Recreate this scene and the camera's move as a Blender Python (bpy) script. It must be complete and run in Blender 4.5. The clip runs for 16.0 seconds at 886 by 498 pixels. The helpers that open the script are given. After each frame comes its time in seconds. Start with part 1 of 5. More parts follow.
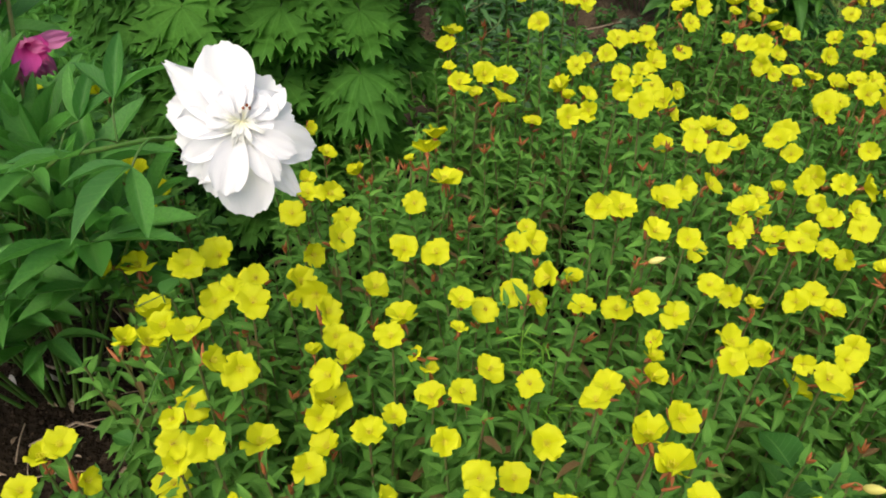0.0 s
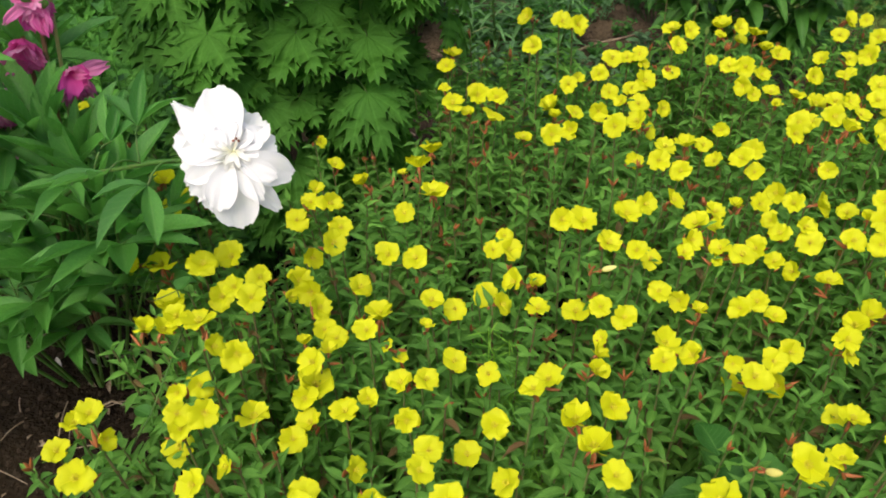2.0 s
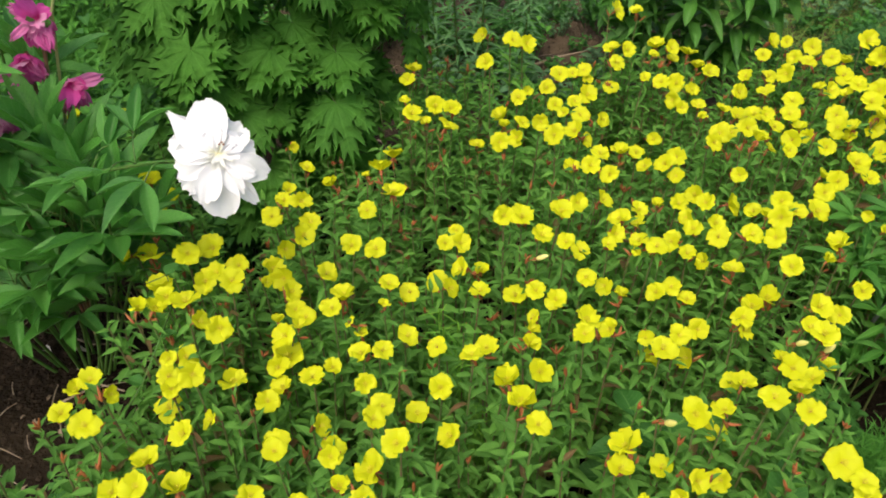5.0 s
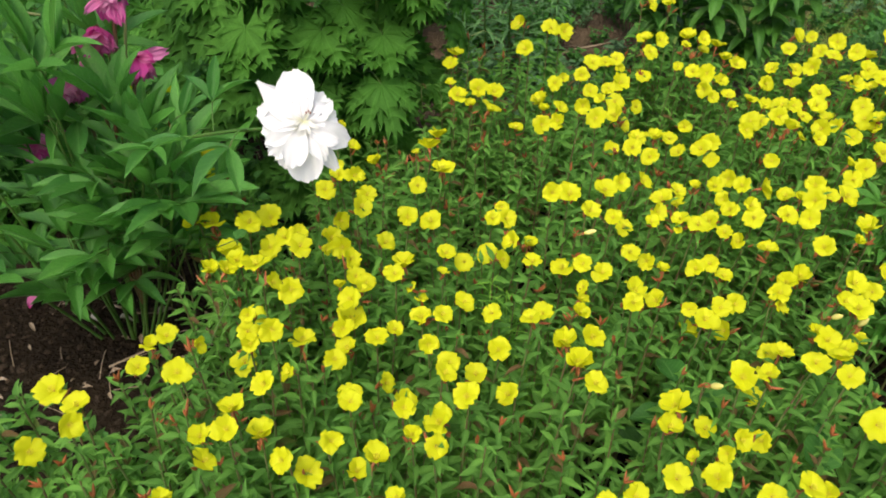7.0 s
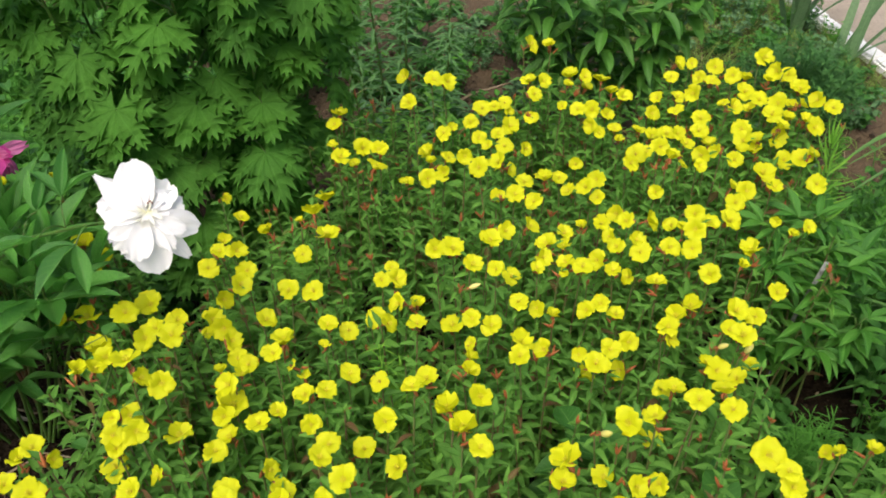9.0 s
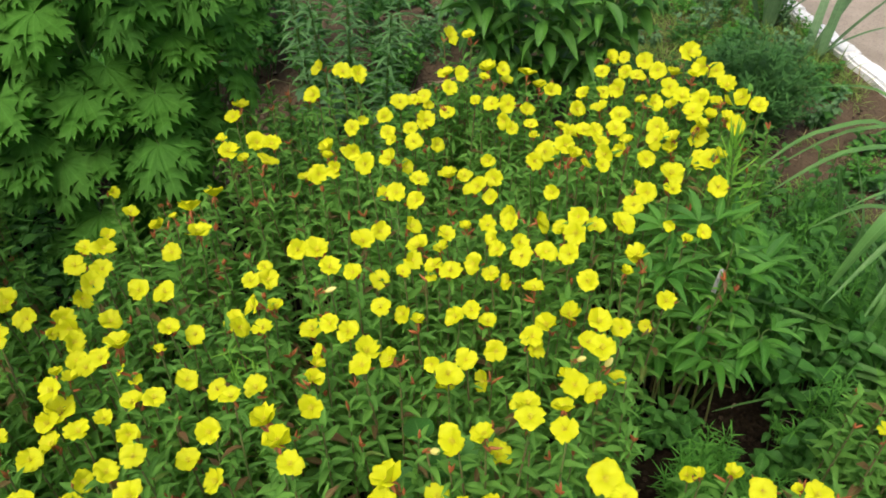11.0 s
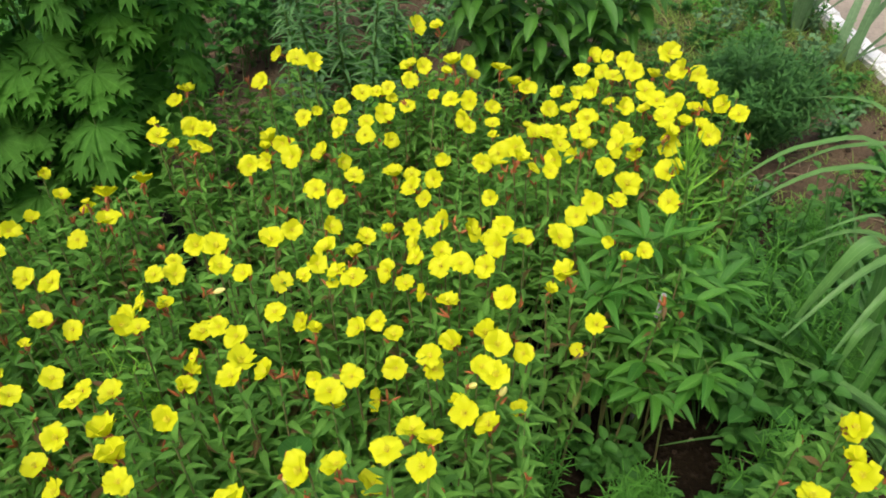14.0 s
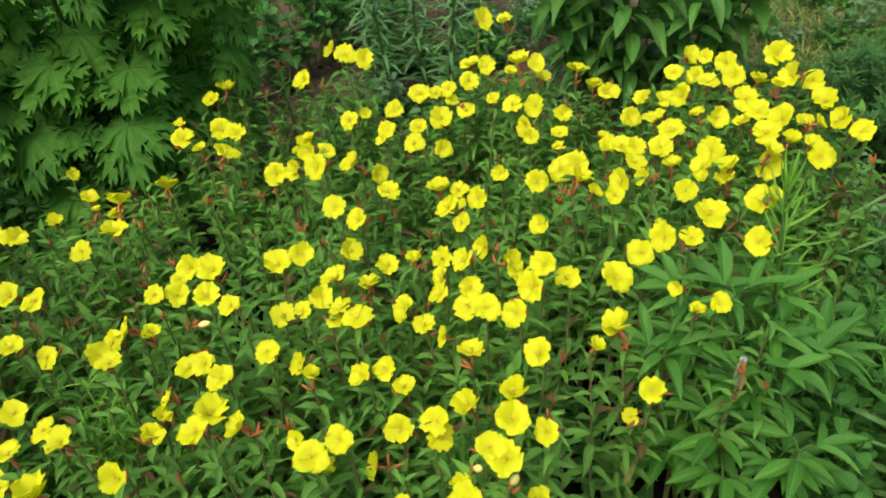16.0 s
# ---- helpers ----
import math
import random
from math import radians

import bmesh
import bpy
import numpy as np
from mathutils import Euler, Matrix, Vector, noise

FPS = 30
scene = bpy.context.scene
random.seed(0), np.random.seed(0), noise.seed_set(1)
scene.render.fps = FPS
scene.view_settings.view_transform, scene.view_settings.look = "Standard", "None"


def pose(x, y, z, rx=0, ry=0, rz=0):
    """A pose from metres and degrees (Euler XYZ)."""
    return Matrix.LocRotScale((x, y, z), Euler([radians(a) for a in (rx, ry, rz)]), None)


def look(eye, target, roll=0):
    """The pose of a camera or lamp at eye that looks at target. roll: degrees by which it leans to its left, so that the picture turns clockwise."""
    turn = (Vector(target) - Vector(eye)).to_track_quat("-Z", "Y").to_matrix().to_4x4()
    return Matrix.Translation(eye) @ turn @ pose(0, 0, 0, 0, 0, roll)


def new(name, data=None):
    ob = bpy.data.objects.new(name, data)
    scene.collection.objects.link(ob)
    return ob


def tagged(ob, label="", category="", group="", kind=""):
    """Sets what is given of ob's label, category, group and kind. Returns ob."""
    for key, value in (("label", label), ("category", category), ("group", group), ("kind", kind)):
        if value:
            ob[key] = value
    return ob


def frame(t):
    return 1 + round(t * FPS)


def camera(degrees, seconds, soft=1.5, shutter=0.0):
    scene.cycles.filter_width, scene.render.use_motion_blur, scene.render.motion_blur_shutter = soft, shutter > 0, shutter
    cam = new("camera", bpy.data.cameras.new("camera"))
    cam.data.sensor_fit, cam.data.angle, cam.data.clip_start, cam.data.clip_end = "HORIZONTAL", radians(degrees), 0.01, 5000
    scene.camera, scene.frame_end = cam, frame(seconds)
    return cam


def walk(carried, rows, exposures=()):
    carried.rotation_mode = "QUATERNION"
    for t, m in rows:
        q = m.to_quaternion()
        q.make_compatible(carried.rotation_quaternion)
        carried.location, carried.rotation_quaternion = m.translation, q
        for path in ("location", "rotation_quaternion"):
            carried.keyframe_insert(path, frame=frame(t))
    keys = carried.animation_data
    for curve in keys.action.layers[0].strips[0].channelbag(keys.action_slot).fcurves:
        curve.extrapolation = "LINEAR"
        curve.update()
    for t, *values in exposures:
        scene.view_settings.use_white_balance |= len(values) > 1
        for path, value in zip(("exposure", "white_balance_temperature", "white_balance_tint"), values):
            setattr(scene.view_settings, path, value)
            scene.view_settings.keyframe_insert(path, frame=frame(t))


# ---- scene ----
cam = camera(60.3, 16.0, soft=1.85)
METRES, EYE, TILT, LEAN, TURN = 1.6, 1.25, -42.0, 0.0, 0.0
ROWS = [
    (0.0, 0.0, 0.0, 0.0, 0.0, 0.0, -0.0),
    (0.5, 0.0091, -0.0302, 0.0051, 2.01, 0.33, -1.98),
    (1.0, 0.0219, -0.0503, 0.0048, 3.31, 0.31, -1.43),
    (1.5, 0.0376, -0.0671, 0.0123, 2.87, 0.35, -0.67),
    (2.0, 0.0622, -0.0865, 0.0086, 3.34, -0.2, -0.99),
    (2.5, 0.0869, -0.1055, 0.0031, 3.19, -0.35, -0.86),
    (3.0, 0.0972, -0.1278, 0.0073, 2.92, 0.21, -2.41),
    (3.5, 0.1092, -0.1466, 0.0012, 3.18, 0.38, -3.18),
    (4.0, 0.1185, -0.1635, 0.0024, 2.97, 0.77, -1.92),
    (6.5, 0.0259, -0.2289, -0.0348, -0.5, -0.2, -1.54),
    (7.0, 0.0242, -0.236, -0.0352, 0.97, 0.02, -2.39),
    (7.5, 0.0362, -0.2382, -0.0252, 0.54, 1.76, 0.33),
    (8.0, 0.0358, -0.2425, -0.0246, -0.74, 3.35, 0.88),
    (8.5, 0.0534, -0.2345, -0.0211, -2.6, 3.31, 2.71),
    (9.0, 0.1044, -0.2202, -0.0091, -2.3, 2.93, 3.79),
    (9.5, 0.1716, -0.2018, -0.0046, -2.6, 2.17, 3.89),
    (10.0, 0.2278, -0.1958, -0.0045, -1.99, 2.36, 3.3),
    (12.5, 0.351, -0.1406, -0.0009, 0.44, 2.37, 1.18),
    (13.0, 0.4087, -0.1225, 0.0016, 2.28, 2.3, -2.22),
    (13.5, 0.4401, -0.1145, -0.0021, 4.71, 2.2, -2.23),
    (14.0, 0.424, -0.1137, 0.0077, 2.65, 2.02, -0.64),
    (14.5, 0.4203, -0.0961, 0.0148, 3.51, 2.06, -1.36),
    (15.0, 0.4872, -0.0598, 0.0373, 6.6, 1.83, -5.46),
    (15.5, 0.5097, -0.0308, 0.0424, 9.68, 1.61, -7.24),
    (16.0, 0.4898, 0.0216, 0.0531, 10.95, 1.24, -3.69),
]
walk(cam, [(t, pose(0, 0, EYE, TILT, LEAN, TURN) @ pose(METRES * x, METRES * y, METRES * z, 90 + pitch, roll, yaw)) for t, x, y, z, yaw, pitch, roll in ROWS],
     [(0.0, 0.35), (1.0, 0.37), (3.0, 0.46), (10.0, 0.48), (13.0, 0.52), (16.0, 0.58)])

# ---- sky and light: a bright overcast day ----
world = bpy.data.worlds.new("overcast_sky")
scene.world = world
world.use_nodes = True
wn = world.node_tree
sky = wn.nodes.new("ShaderNodeTexSky")
sky.sky_type, sky.sun_disc = "NISHITA", False
SUN_EL, SUN_AZ = 62.0, 205.0
sky.sun_elevation, sky.sun_rotation = radians(SUN_EL), radians(SUN_AZ)
sky.air_density, sky.dust_density, sky.ozone_density = 1.0, 6.0, 0.6
wn.links.new(sky.outputs[0], wn.nodes["Background"].inputs[0])
wn.nodes["Background"].inputs[1].default_value = 0.165
sun = new("sun", bpy.data.lights.new("sun", "SUN"))
sun.data.energy, sun.data.angle, sun.data.color = 1.1, radians(40), (1.0, 0.96, 0.9)
sun.matrix_world = look((2.0 * math.sin(radians(SUN_AZ)), 2.0 * math.cos(radians(SUN_AZ)), 2.4 * math.tan(radians(SUN_EL))), (0, 0, 0))


# ---- materials ----
def nodes(name):
    m = bpy.data.materials.new(name)
    m.use_nodes = True
    t = m.node_tree
    return m, t, t.nodes["Principled BSDF"], t.nodes["Material Output"]


def node(t, kind, **values):
    n = t.nodes.new(kind)
    for k, v in values.items():
        n.inputs[k.replace("_", " ")].default_value = v
    return n


def mixed(t, fac, a, b):
    n = t.nodes.new("ShaderNodeMix")
    n.data_type = "RGBA"
    for sock, v in ((n.inputs[0], fac), (n.inputs[6], a), (n.inputs[7], b)):
        if isinstance(v, bpy.types.NodeSocket):
            t.links.new(v, sock)
        elif isinstance(v, tuple):
            sock.default_value = (*v, 1)
        else:
            sock.default_value = v
    return n.outputs[2]


def math_node(t, op, a, b=0.0):
    n = t.nodes.new("ShaderNodeMath")
    n.operation = op
    for sock, v in zip(n.inputs, (a, b)):
        if isinstance(v, bpy.types.NodeSocket):
            t.links.new(v, sock)
        else:
            sock.default_value = v
    return n.outputs[0]


def stretch(t, value, a, b, c=0.0, d=1.0):
    n = node(t, "ShaderNodeMapRange", From_Min=a, From_Max=b, To_Min=c, To_Max=d)
    t.links.new(value, n.inputs[0])
    return n.outputs[0]


def add_bump(t, bsdf, height, strength, distance):
    b = node(t, "ShaderNodeBump", Strength=strength, Distance=distance)
    t.links.new(height, b.inputs["Height"])
    t.links.new(b.outputs[0], bsdf.inputs["Normal"])


def leaf_material(name, young, old, rib, rough=0.45, through_light=0.3, by_object=False, rib_width=0.07, veins=9.0, dry=None):
    """Leaf: colour varies leaf by leaf and in blotches; a pale midrib and side veins."""
    m, t, bsdf, out = nodes(name)
    if by_object:
        rnd = t.nodes.new("ShaderNodeObjectInfo").outputs["Random"]
    else:
        rnd = t.nodes.new("ShaderNodeNewGeometry").outputs["Random Per Island"]
    col = mixed(t, rnd, old, young)
    own = t.nodes.new("ShaderNodeObjectInfo").outputs["Random"]
    col = mixed(t, stretch(t, own, 0.0, 1.0, 0.0, 0.45), col, tuple(0.55 * a + 0.1 * b for a, b in zip(young, rib)))
    co = t.nodes.new("ShaderNodeTexCoord").outputs["Object"]
    n1 = node(t, "ShaderNodeTexNoise", Scale=38.0, Detail=4.0)
    n2 = node(t, "ShaderNodeTexNoise", Scale=420.0, Detail=3.0)
    t.links.new(co, n1.inputs["Vector"])
    t.links.new(co, n2.inputs["Vector"])
    col = mixed(t, stretch(t, n1.outputs[0], 0.35, 0.7, 0.0, 0.5), col, tuple(0.6 * c for c in old))
    if dry:
        col = mixed(t, stretch(t, rnd, 0.95, 0.965), col, dry)
    at = t.nodes.new("ShaderNodeAttribute")
    at.attribute_name = "lf"
    sep = t.nodes.new("ShaderNodeSeparateXYZ")
    t.links.new(at.outputs["Vector"], sep.inputs[0])
    across = math_node(t, "ABSOLUTE", sep.outputs[0])
    mid = stretch(t, across, 0.0, rib_width, 1.0, 0.0)
    phase = math_node(t, "SUBTRACT", math_node(t, "MULTIPLY", sep.outputs[1], veins), math_node(t, "MULTIPLY", across, 2.2))
    side = stretch(t, math_node(t, "ABSOLUTE", math_node(t, "SUBTRACT", math_node(t, "FRACT", phase), 0.5)), 0.40, 0.5, 0.0, 0.3)
    col = mixed(t, math_node(t, "MAXIMUM", math_node(t, "MULTIPLY", mid, 0.75), side), col, rib)
    t.links.new(col, bsdf.inputs["Base Color"])
    bsdf.inputs["Roughness"].default_value = rough
    bsdf.inputs["Specular IOR Level"].default_value = 0.3 if rough < 0.5 else 0.16
    h = math_node(t, "SUBTRACT", math_node(t, "ADD", n1.outputs[0], math_node(t, "MULTIPLY", n2.outputs[0], 0.4)), math_node(t, "MULTIPLY", side, 1.5))
    add_bump(t, bsdf, h, 0.5, 0.002)
    tr = t.nodes.new("ShaderNodeBsdfTranslucent")
    bright = mixed(t, 0.5, col, tuple(min(1, 1.6 * c) for c in young))
    t.links.new(bright, tr.inputs[0])
    mx = t.nodes.new("ShaderNodeMixShader")
    mx.inputs[0].default_value = through_light
    t.links.new(bsdf.outputs[0], mx.inputs[1])
    t.links.new(tr.outputs[0], mx.inputs[2])
    t.links.new(mx.outputs[0], out.inputs["Surface"])
    return m


def petal_material(name, main, base, edge, through_light=0.3, rough=0.5, lines=26.0, base_reach=0.3):
    """Petal: fine lengthwise lines, a deeper throat, a slightly different edge."""
    m, t, bsdf, out = nodes(name)
    at = t.nodes.new("ShaderNodeAttribute")
    at.attribute_name = "lf"
    sep = t.nodes.new("ShaderNodeSeparateXYZ")
    t.links.new(at.outputs["Vector"], sep.inputs[0])
    rnd = t.nodes.new("ShaderNodeObjectInfo").outputs["Random"]
    col = mixed(t, stretch(t, rnd, 0.0, 1.0, 0.0, 0.7), main, edge)
    col = mixed(t, stretch(t, sep.outputs[1], 0.05, base_reach, 1.0, 0.0), col, base)
    line = math_node(t, "SINE", math_node(t, "MULTIPLY", sep.outputs[0], lines))
    col = mixed(t, stretch(t, line, 0.4, 1.0, 0.0, 0.12), col, base)
    t.links.new(col, bsdf.inputs["Base Color"])
    bsdf.inputs["Specular IOR Level"].default_value = 0.2
    bsdf.inputs["Roughness"].default_value = rough
    noise_tex = node(t, "ShaderNodeTexNoise", Scale=60.0, Detail=3.0)
    t.links.new(at.outputs["Vector"], noise_tex.inputs["Vector"])
    add_bump(t, bsdf, math_node(t, "ADD", noise_tex.outputs[0], math_node(t, "MULTIPLY", line, 0.15)), 0.25, 0.002)
    tr = t.nodes.new("ShaderNodeBsdfTranslucent")
    t.links.new(col, tr.inputs[0])
    mx = t.nodes.new("ShaderNodeMixShader")
    mx.inputs[0].default_value = through_light
    t.links.new(bsdf.outputs[0], mx.inputs[1])
    t.links.new(tr.outputs[0], mx.inputs[2])
    t.links.new(mx.outputs[0], out.inputs["Surface"])
    return m


def rough_material(name, a, b, c, scale, rough=0.9, bump=0.6, fine=8.0, depth=0.01, dry=None):
    """Soil, stone, wood, paint: two scales of mottling and relief."""
    m, t, bsdf, out = nodes(name)
    co = t.nodes.new("ShaderNodeTexCoord").outputs["Object"]
    n1 = node(t, "ShaderNodeTexNoise", Scale=scale, Detail=6.0)
    n2 = node(t, "ShaderNodeTexNoise", Scale=scale * fine, Detail=6.0)
    for n in (n1, n2):
        t.links.new(co, n.inputs["Vector"])
    col = mixed(t, stretch(t, n1.outputs[0], 0.35, 0.65), a, b)
    col = mixed(t, stretch(t, n2.outputs[0], 0.5, 0.72, 0.0, 0.8), col, c)
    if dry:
        # paler brown earth beside the path and behind the bed, with a ragged border
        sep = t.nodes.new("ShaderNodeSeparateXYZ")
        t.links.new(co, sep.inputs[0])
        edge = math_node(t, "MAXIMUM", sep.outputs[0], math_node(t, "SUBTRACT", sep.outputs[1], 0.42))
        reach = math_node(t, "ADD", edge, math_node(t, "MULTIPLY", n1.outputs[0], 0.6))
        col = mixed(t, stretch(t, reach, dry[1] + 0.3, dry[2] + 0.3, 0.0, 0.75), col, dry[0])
    t.links.new(col, bsdf.inputs["Base Color"])
    bsdf.inputs["Roughness"].default_value = rough
    bsdf.inputs["Specular IOR Level"].default_value = 0.06 if rough > 0.94 else 0.3
    add_bump(t, bsdf, math_node(t, "ADD", n1.outputs[0], n2.outputs[0]), bump, depth)
    return m


PRIMROSE_LEAF = leaf_material("primrose_leaf", (0.184, 0.425, 0.064), (0.086, 0.226, 0.042), (0.23, 0.42, 0.10), 0.7, 0.36, dry=(0.16, 0.075, 0.04))
PRIMROSE_STEM = rough_material("primrose_stem", (0.13, 0.2, 0.05), (0.18, 0.11, 0.055), (0.14, 0.22, 0.07), 20.0, 0.6, 0.2)
YELLOW_PETAL = petal_material("yellow_petal", (0.64, 0.665, 0.008), (0.63, 0.62, 0.006), (0.675, 0.705, 0.014), 0.36, 0.5)
PALE_PETAL = petal_material("pale_petal", (0.85, 0.78, 0.22), (0.75, 0.65, 0.15), (0.85, 0.8, 0.35), 0.3, 0.5)
YELLOW_STAMEN = rough_material("yellow_stamen", (0.64, 0.56, 0.02), (0.7, 0.66, 0.05), (0.55, 0.4, 0.02), 90.0, 0.6, 0.2)
RED_BUD = rough_material("red_bud", (0.29, 0.07, 0.025), (0.36, 0.125, 0.035), (0.22, 0.15, 0.05), 45.0, 0.45, 0.2)
PEONY_LEAF = leaf_material("peony_leaf", (0.128, 0.39, 0.055), (0.05, 0.182, 0.033), (0.17, 0.35, 0.09), 0.3, 0.34, by_object=True, veins=8.0)
LIGHT_PEONY_LEAF = leaf_material("light_peony_leaf", (0.106, 0.33, 0.036), (0.047, 0.175, 0.024), (0.2, 0.40, 0.08), 0.42, 0.33, by_object=True, veins=8.0)
MONKSHOOD_LEAF = leaf_material("monkshood_leaf", (0.108, 0.305, 0.034), (0.052, 0.165, 0.022), (0.12, 0.33, 0.05), 0.6, 0.42, by_object=True, veins=6.0, rib_width=0.1)
BUSH_LEAF = leaf_material("bush_leaf", (0.095, 0.28, 0.03), (0.036, 0.13, 0.016), (0.11, 0.26, 0.05), 0.42, 0.22, by_object=True)
IRIS_LEAF = leaf_material("iris_leaf", (0.15, 0.27, 0.115), (0.08, 0.165, 0.062), (0.2, 0.31, 0.15), 0.45, 0.25, veins=0.0)
LILY_LEAF = leaf_material("lily_leaf", (0.15, 0.33, 0.10), (0.075, 0.195, 0.056), (0.17, 0.31, 0.11), 0.45, 0.2)
WEED_LEAF = leaf_material("weed_leaf", (0.078, 0.24, 0.036), (0.03, 0.118, 0.019), (0.13, 0.28, 0.07), 0.5, 0.25)
GREY_LEAF = leaf_material("grey_leaf", (0.14, 0.27, 0.11), (0.07, 0.17, 0.06), (0.2, 0.32, 0.16), 0.6, 0.2)
FEATHER_LEAF = leaf_material("feather_leaf", (0.115, 0.33, 0.042), (0.06, 0.21, 0.025), (0.17, 0.42, 0.07), 0.55, 0.3)
BRIGHT_FEATHER = leaf_material("bright_feather_leaf", (0.26, 0.52, 0.06), (0.14, 0.38, 0.04), (0.26, 0.52, 0.09), 0.55, 0.35)
DARK_FEATHER = leaf_material("dark_feather_leaf", (0.085, 0.23, 0.05), (0.03, 0.11, 0.026), (0.14, 0.30, 0.07), 0.6, 0.25)
LILAC_GREEN = leaf_material("daylily_leaf", (0.15, 0.33, 0.08), (0.07, 0.19, 0.042), (0.22, 0.40, 0.13), 0.4, 0.3, veins=0.0)
GRASS = leaf_material("grass_blade", (0.24, 0.34, 0.07), (0.12, 0.22, 0.04), (0.2, 0.3, 0.08), 0.55, 0.3, veins=0.0, dry=(0.35, 0.28, 0.14))
WHITE_PETAL = petal_material("white_petal", (0.90, 0.90, 0.895), (0.90, 0.905, 0.82), (0.92, 0.92, 0.915), 0.4, 0.6, 40.0, 0.2)
CREAM_PETAL = petal_material("cream_petal", (0.9, 0.9, 0.84), (0.88, 0.87, 0.62), (0.92, 0.92, 0.88), 0.4, 0.55, 20.0, 0.6)
PINK_PETAL = petal_material("pink_petal", (0.72, 0.085, 0.40), (0.62, 0.045, 0.28), (0.92, 0.58, 0.76), 0.5, 0.5, 30.0)
GREEN_STEM = rough_material("green_stem", (0.045, 0.13, 0.018), (0.07, 0.155, 0.025), (0.11, 0.10, 0.03), 18.0, 0.5, 0.2)
PINK_STEM = rough_material("reddish_stem", (0.16, 0.07, 0.04), (0.1, 0.13, 0.04), (0.2, 0.09, 0.05), 18.0, 0.5, 0.2)
PALE_STALK = rough_material("pale_stalk", (0.30, 0.36, 0.12), (0.36, 0.38, 0.16), (0.25, 0.24, 0.1), 22.0, 0.5, 0.2)
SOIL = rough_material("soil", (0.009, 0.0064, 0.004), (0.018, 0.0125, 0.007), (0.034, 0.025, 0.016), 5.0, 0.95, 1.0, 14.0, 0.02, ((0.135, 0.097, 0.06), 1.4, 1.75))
CLOD = rough_material("soil_clod", (0.022, 0.016, 0.010), (0.045, 0.032, 0.02), (0.11, 0.085, 0.06), 60.0, 0.95, 0.8)
DRY = rough_material("dry_plant_matter", (0.3, 0.23, 0.15), (0.18, 0.12, 0.07), (0.45, 0.4, 0.32), 30.0, 0.85, 0.4)
PALE_SCRAP = rough_material("pale_dry_leaf", (0.42, 0.4, 0.34), (0.3, 0.26, 0.2), (0.55, 0.5, 0.46), 40.0, 0.85, 0.3)
STAKE_WOOD = rough_material("weathered_grey_wood", (0.2, 0.21, 0.19), (0.34, 0.35, 0.33), (0.1, 0.1, 0.085), 14.0, 0.8, 0.4)
WHITE_PAINT = rough_material("whitewash", (0.8, 0.8, 0.78), (0.72, 0.72, 0.7), (0.5, 0.48, 0.44), 12.0, 0.8, 0.4)
PATH = rough_material("path_gravel", (0.255, 0.215, 0.165), (0.32, 0.27, 0.21), (0.17, 0.14, 0.11), 4.0, 0.9, 0.5, 30.0)
RNG = random.Random(11)


# ---- mesh makers ----
def grid_template(rows, cols, shape):
    """shape(s, c) -> point, for s along 0..1 and c across -1..1. Gives vertices, quads and the (across, along) values."""
    v, a = [], []
    for i in range(rows):
        s = i / (rows - 1)
        for j in range(cols):
            c = 2 * j / (cols - 1) - 1
            v.append(shape(s, c))
            a.append((c, s, 0))
    q = [(i * cols + j, i * cols + j + 1, (i + 1) * cols + j + 1, (i + 1) * cols + j) for i in range(rows - 1) for j in range(cols - 1)]
    return np.array(v, float), np.array(q, int), np.array(a, float)


def leaf_template(width, bend, fold, peak=0.4, wave=0.0, rows=7, cols=5, point=1.0, twist=0.0):
    """A leaf one long, along +y, upper side +z. width: of its length; bend: how far the tip droops; peak: where it is widest."""
    def shape(s, c):
        k = math.log(0.5) / math.log(peak)
        w = 0.5 * width * max(0.012, math.sin(math.pi * min(1, max(0, s)) ** k)) ** point
        x = w * c
        z = fold * w * abs(c) ** 1.3 * 2 - bend * s * s + wave * math.sin(s * 11 + c * 1.5) * abs(c) * width
        a = twist * s
        return (x * math.cos(a) - z * math.sin(a) * 0.3, s * (1 - 0.25 * bend * s), z + x * math.sin(a))
    return grid_template(rows, cols, shape)


def tube(points, radii, sides=5):
    pts = [Vector(p) for p in points]
    v, q, a = [], [], []
    for i, p in enumerate(pts):
        d = (pts[min(i + 1, len(pts) - 1)] - pts[max(i - 1, 0)]).normalized()
        e = d.orthogonal().normalized()
        f = d.cross(e)
        for k in range(sides):
            w = 2 * math.pi * k / sides
            v.append(p + radii[i] * (math.cos(w) * e + math.sin(w) * f))
            a.append((1.0, i / (len(pts) - 1), 0))
    for i in range(len(pts) - 1):
        for k in range(sides):
            n = (k + 1) % sides
            q.append((i * sides + k, i * sides + n, (i + 1) * sides + n, (i + 1) * sides + k))
    return np.array(v, float), np.array(q, int), np.array(a, float)


def lathe(profile, sides=8):
    """A turned body along +z: profile of (radius, height)."""
    return tube([(0, 0, h) for r, h in profile], [r for r, h in profile], sides)


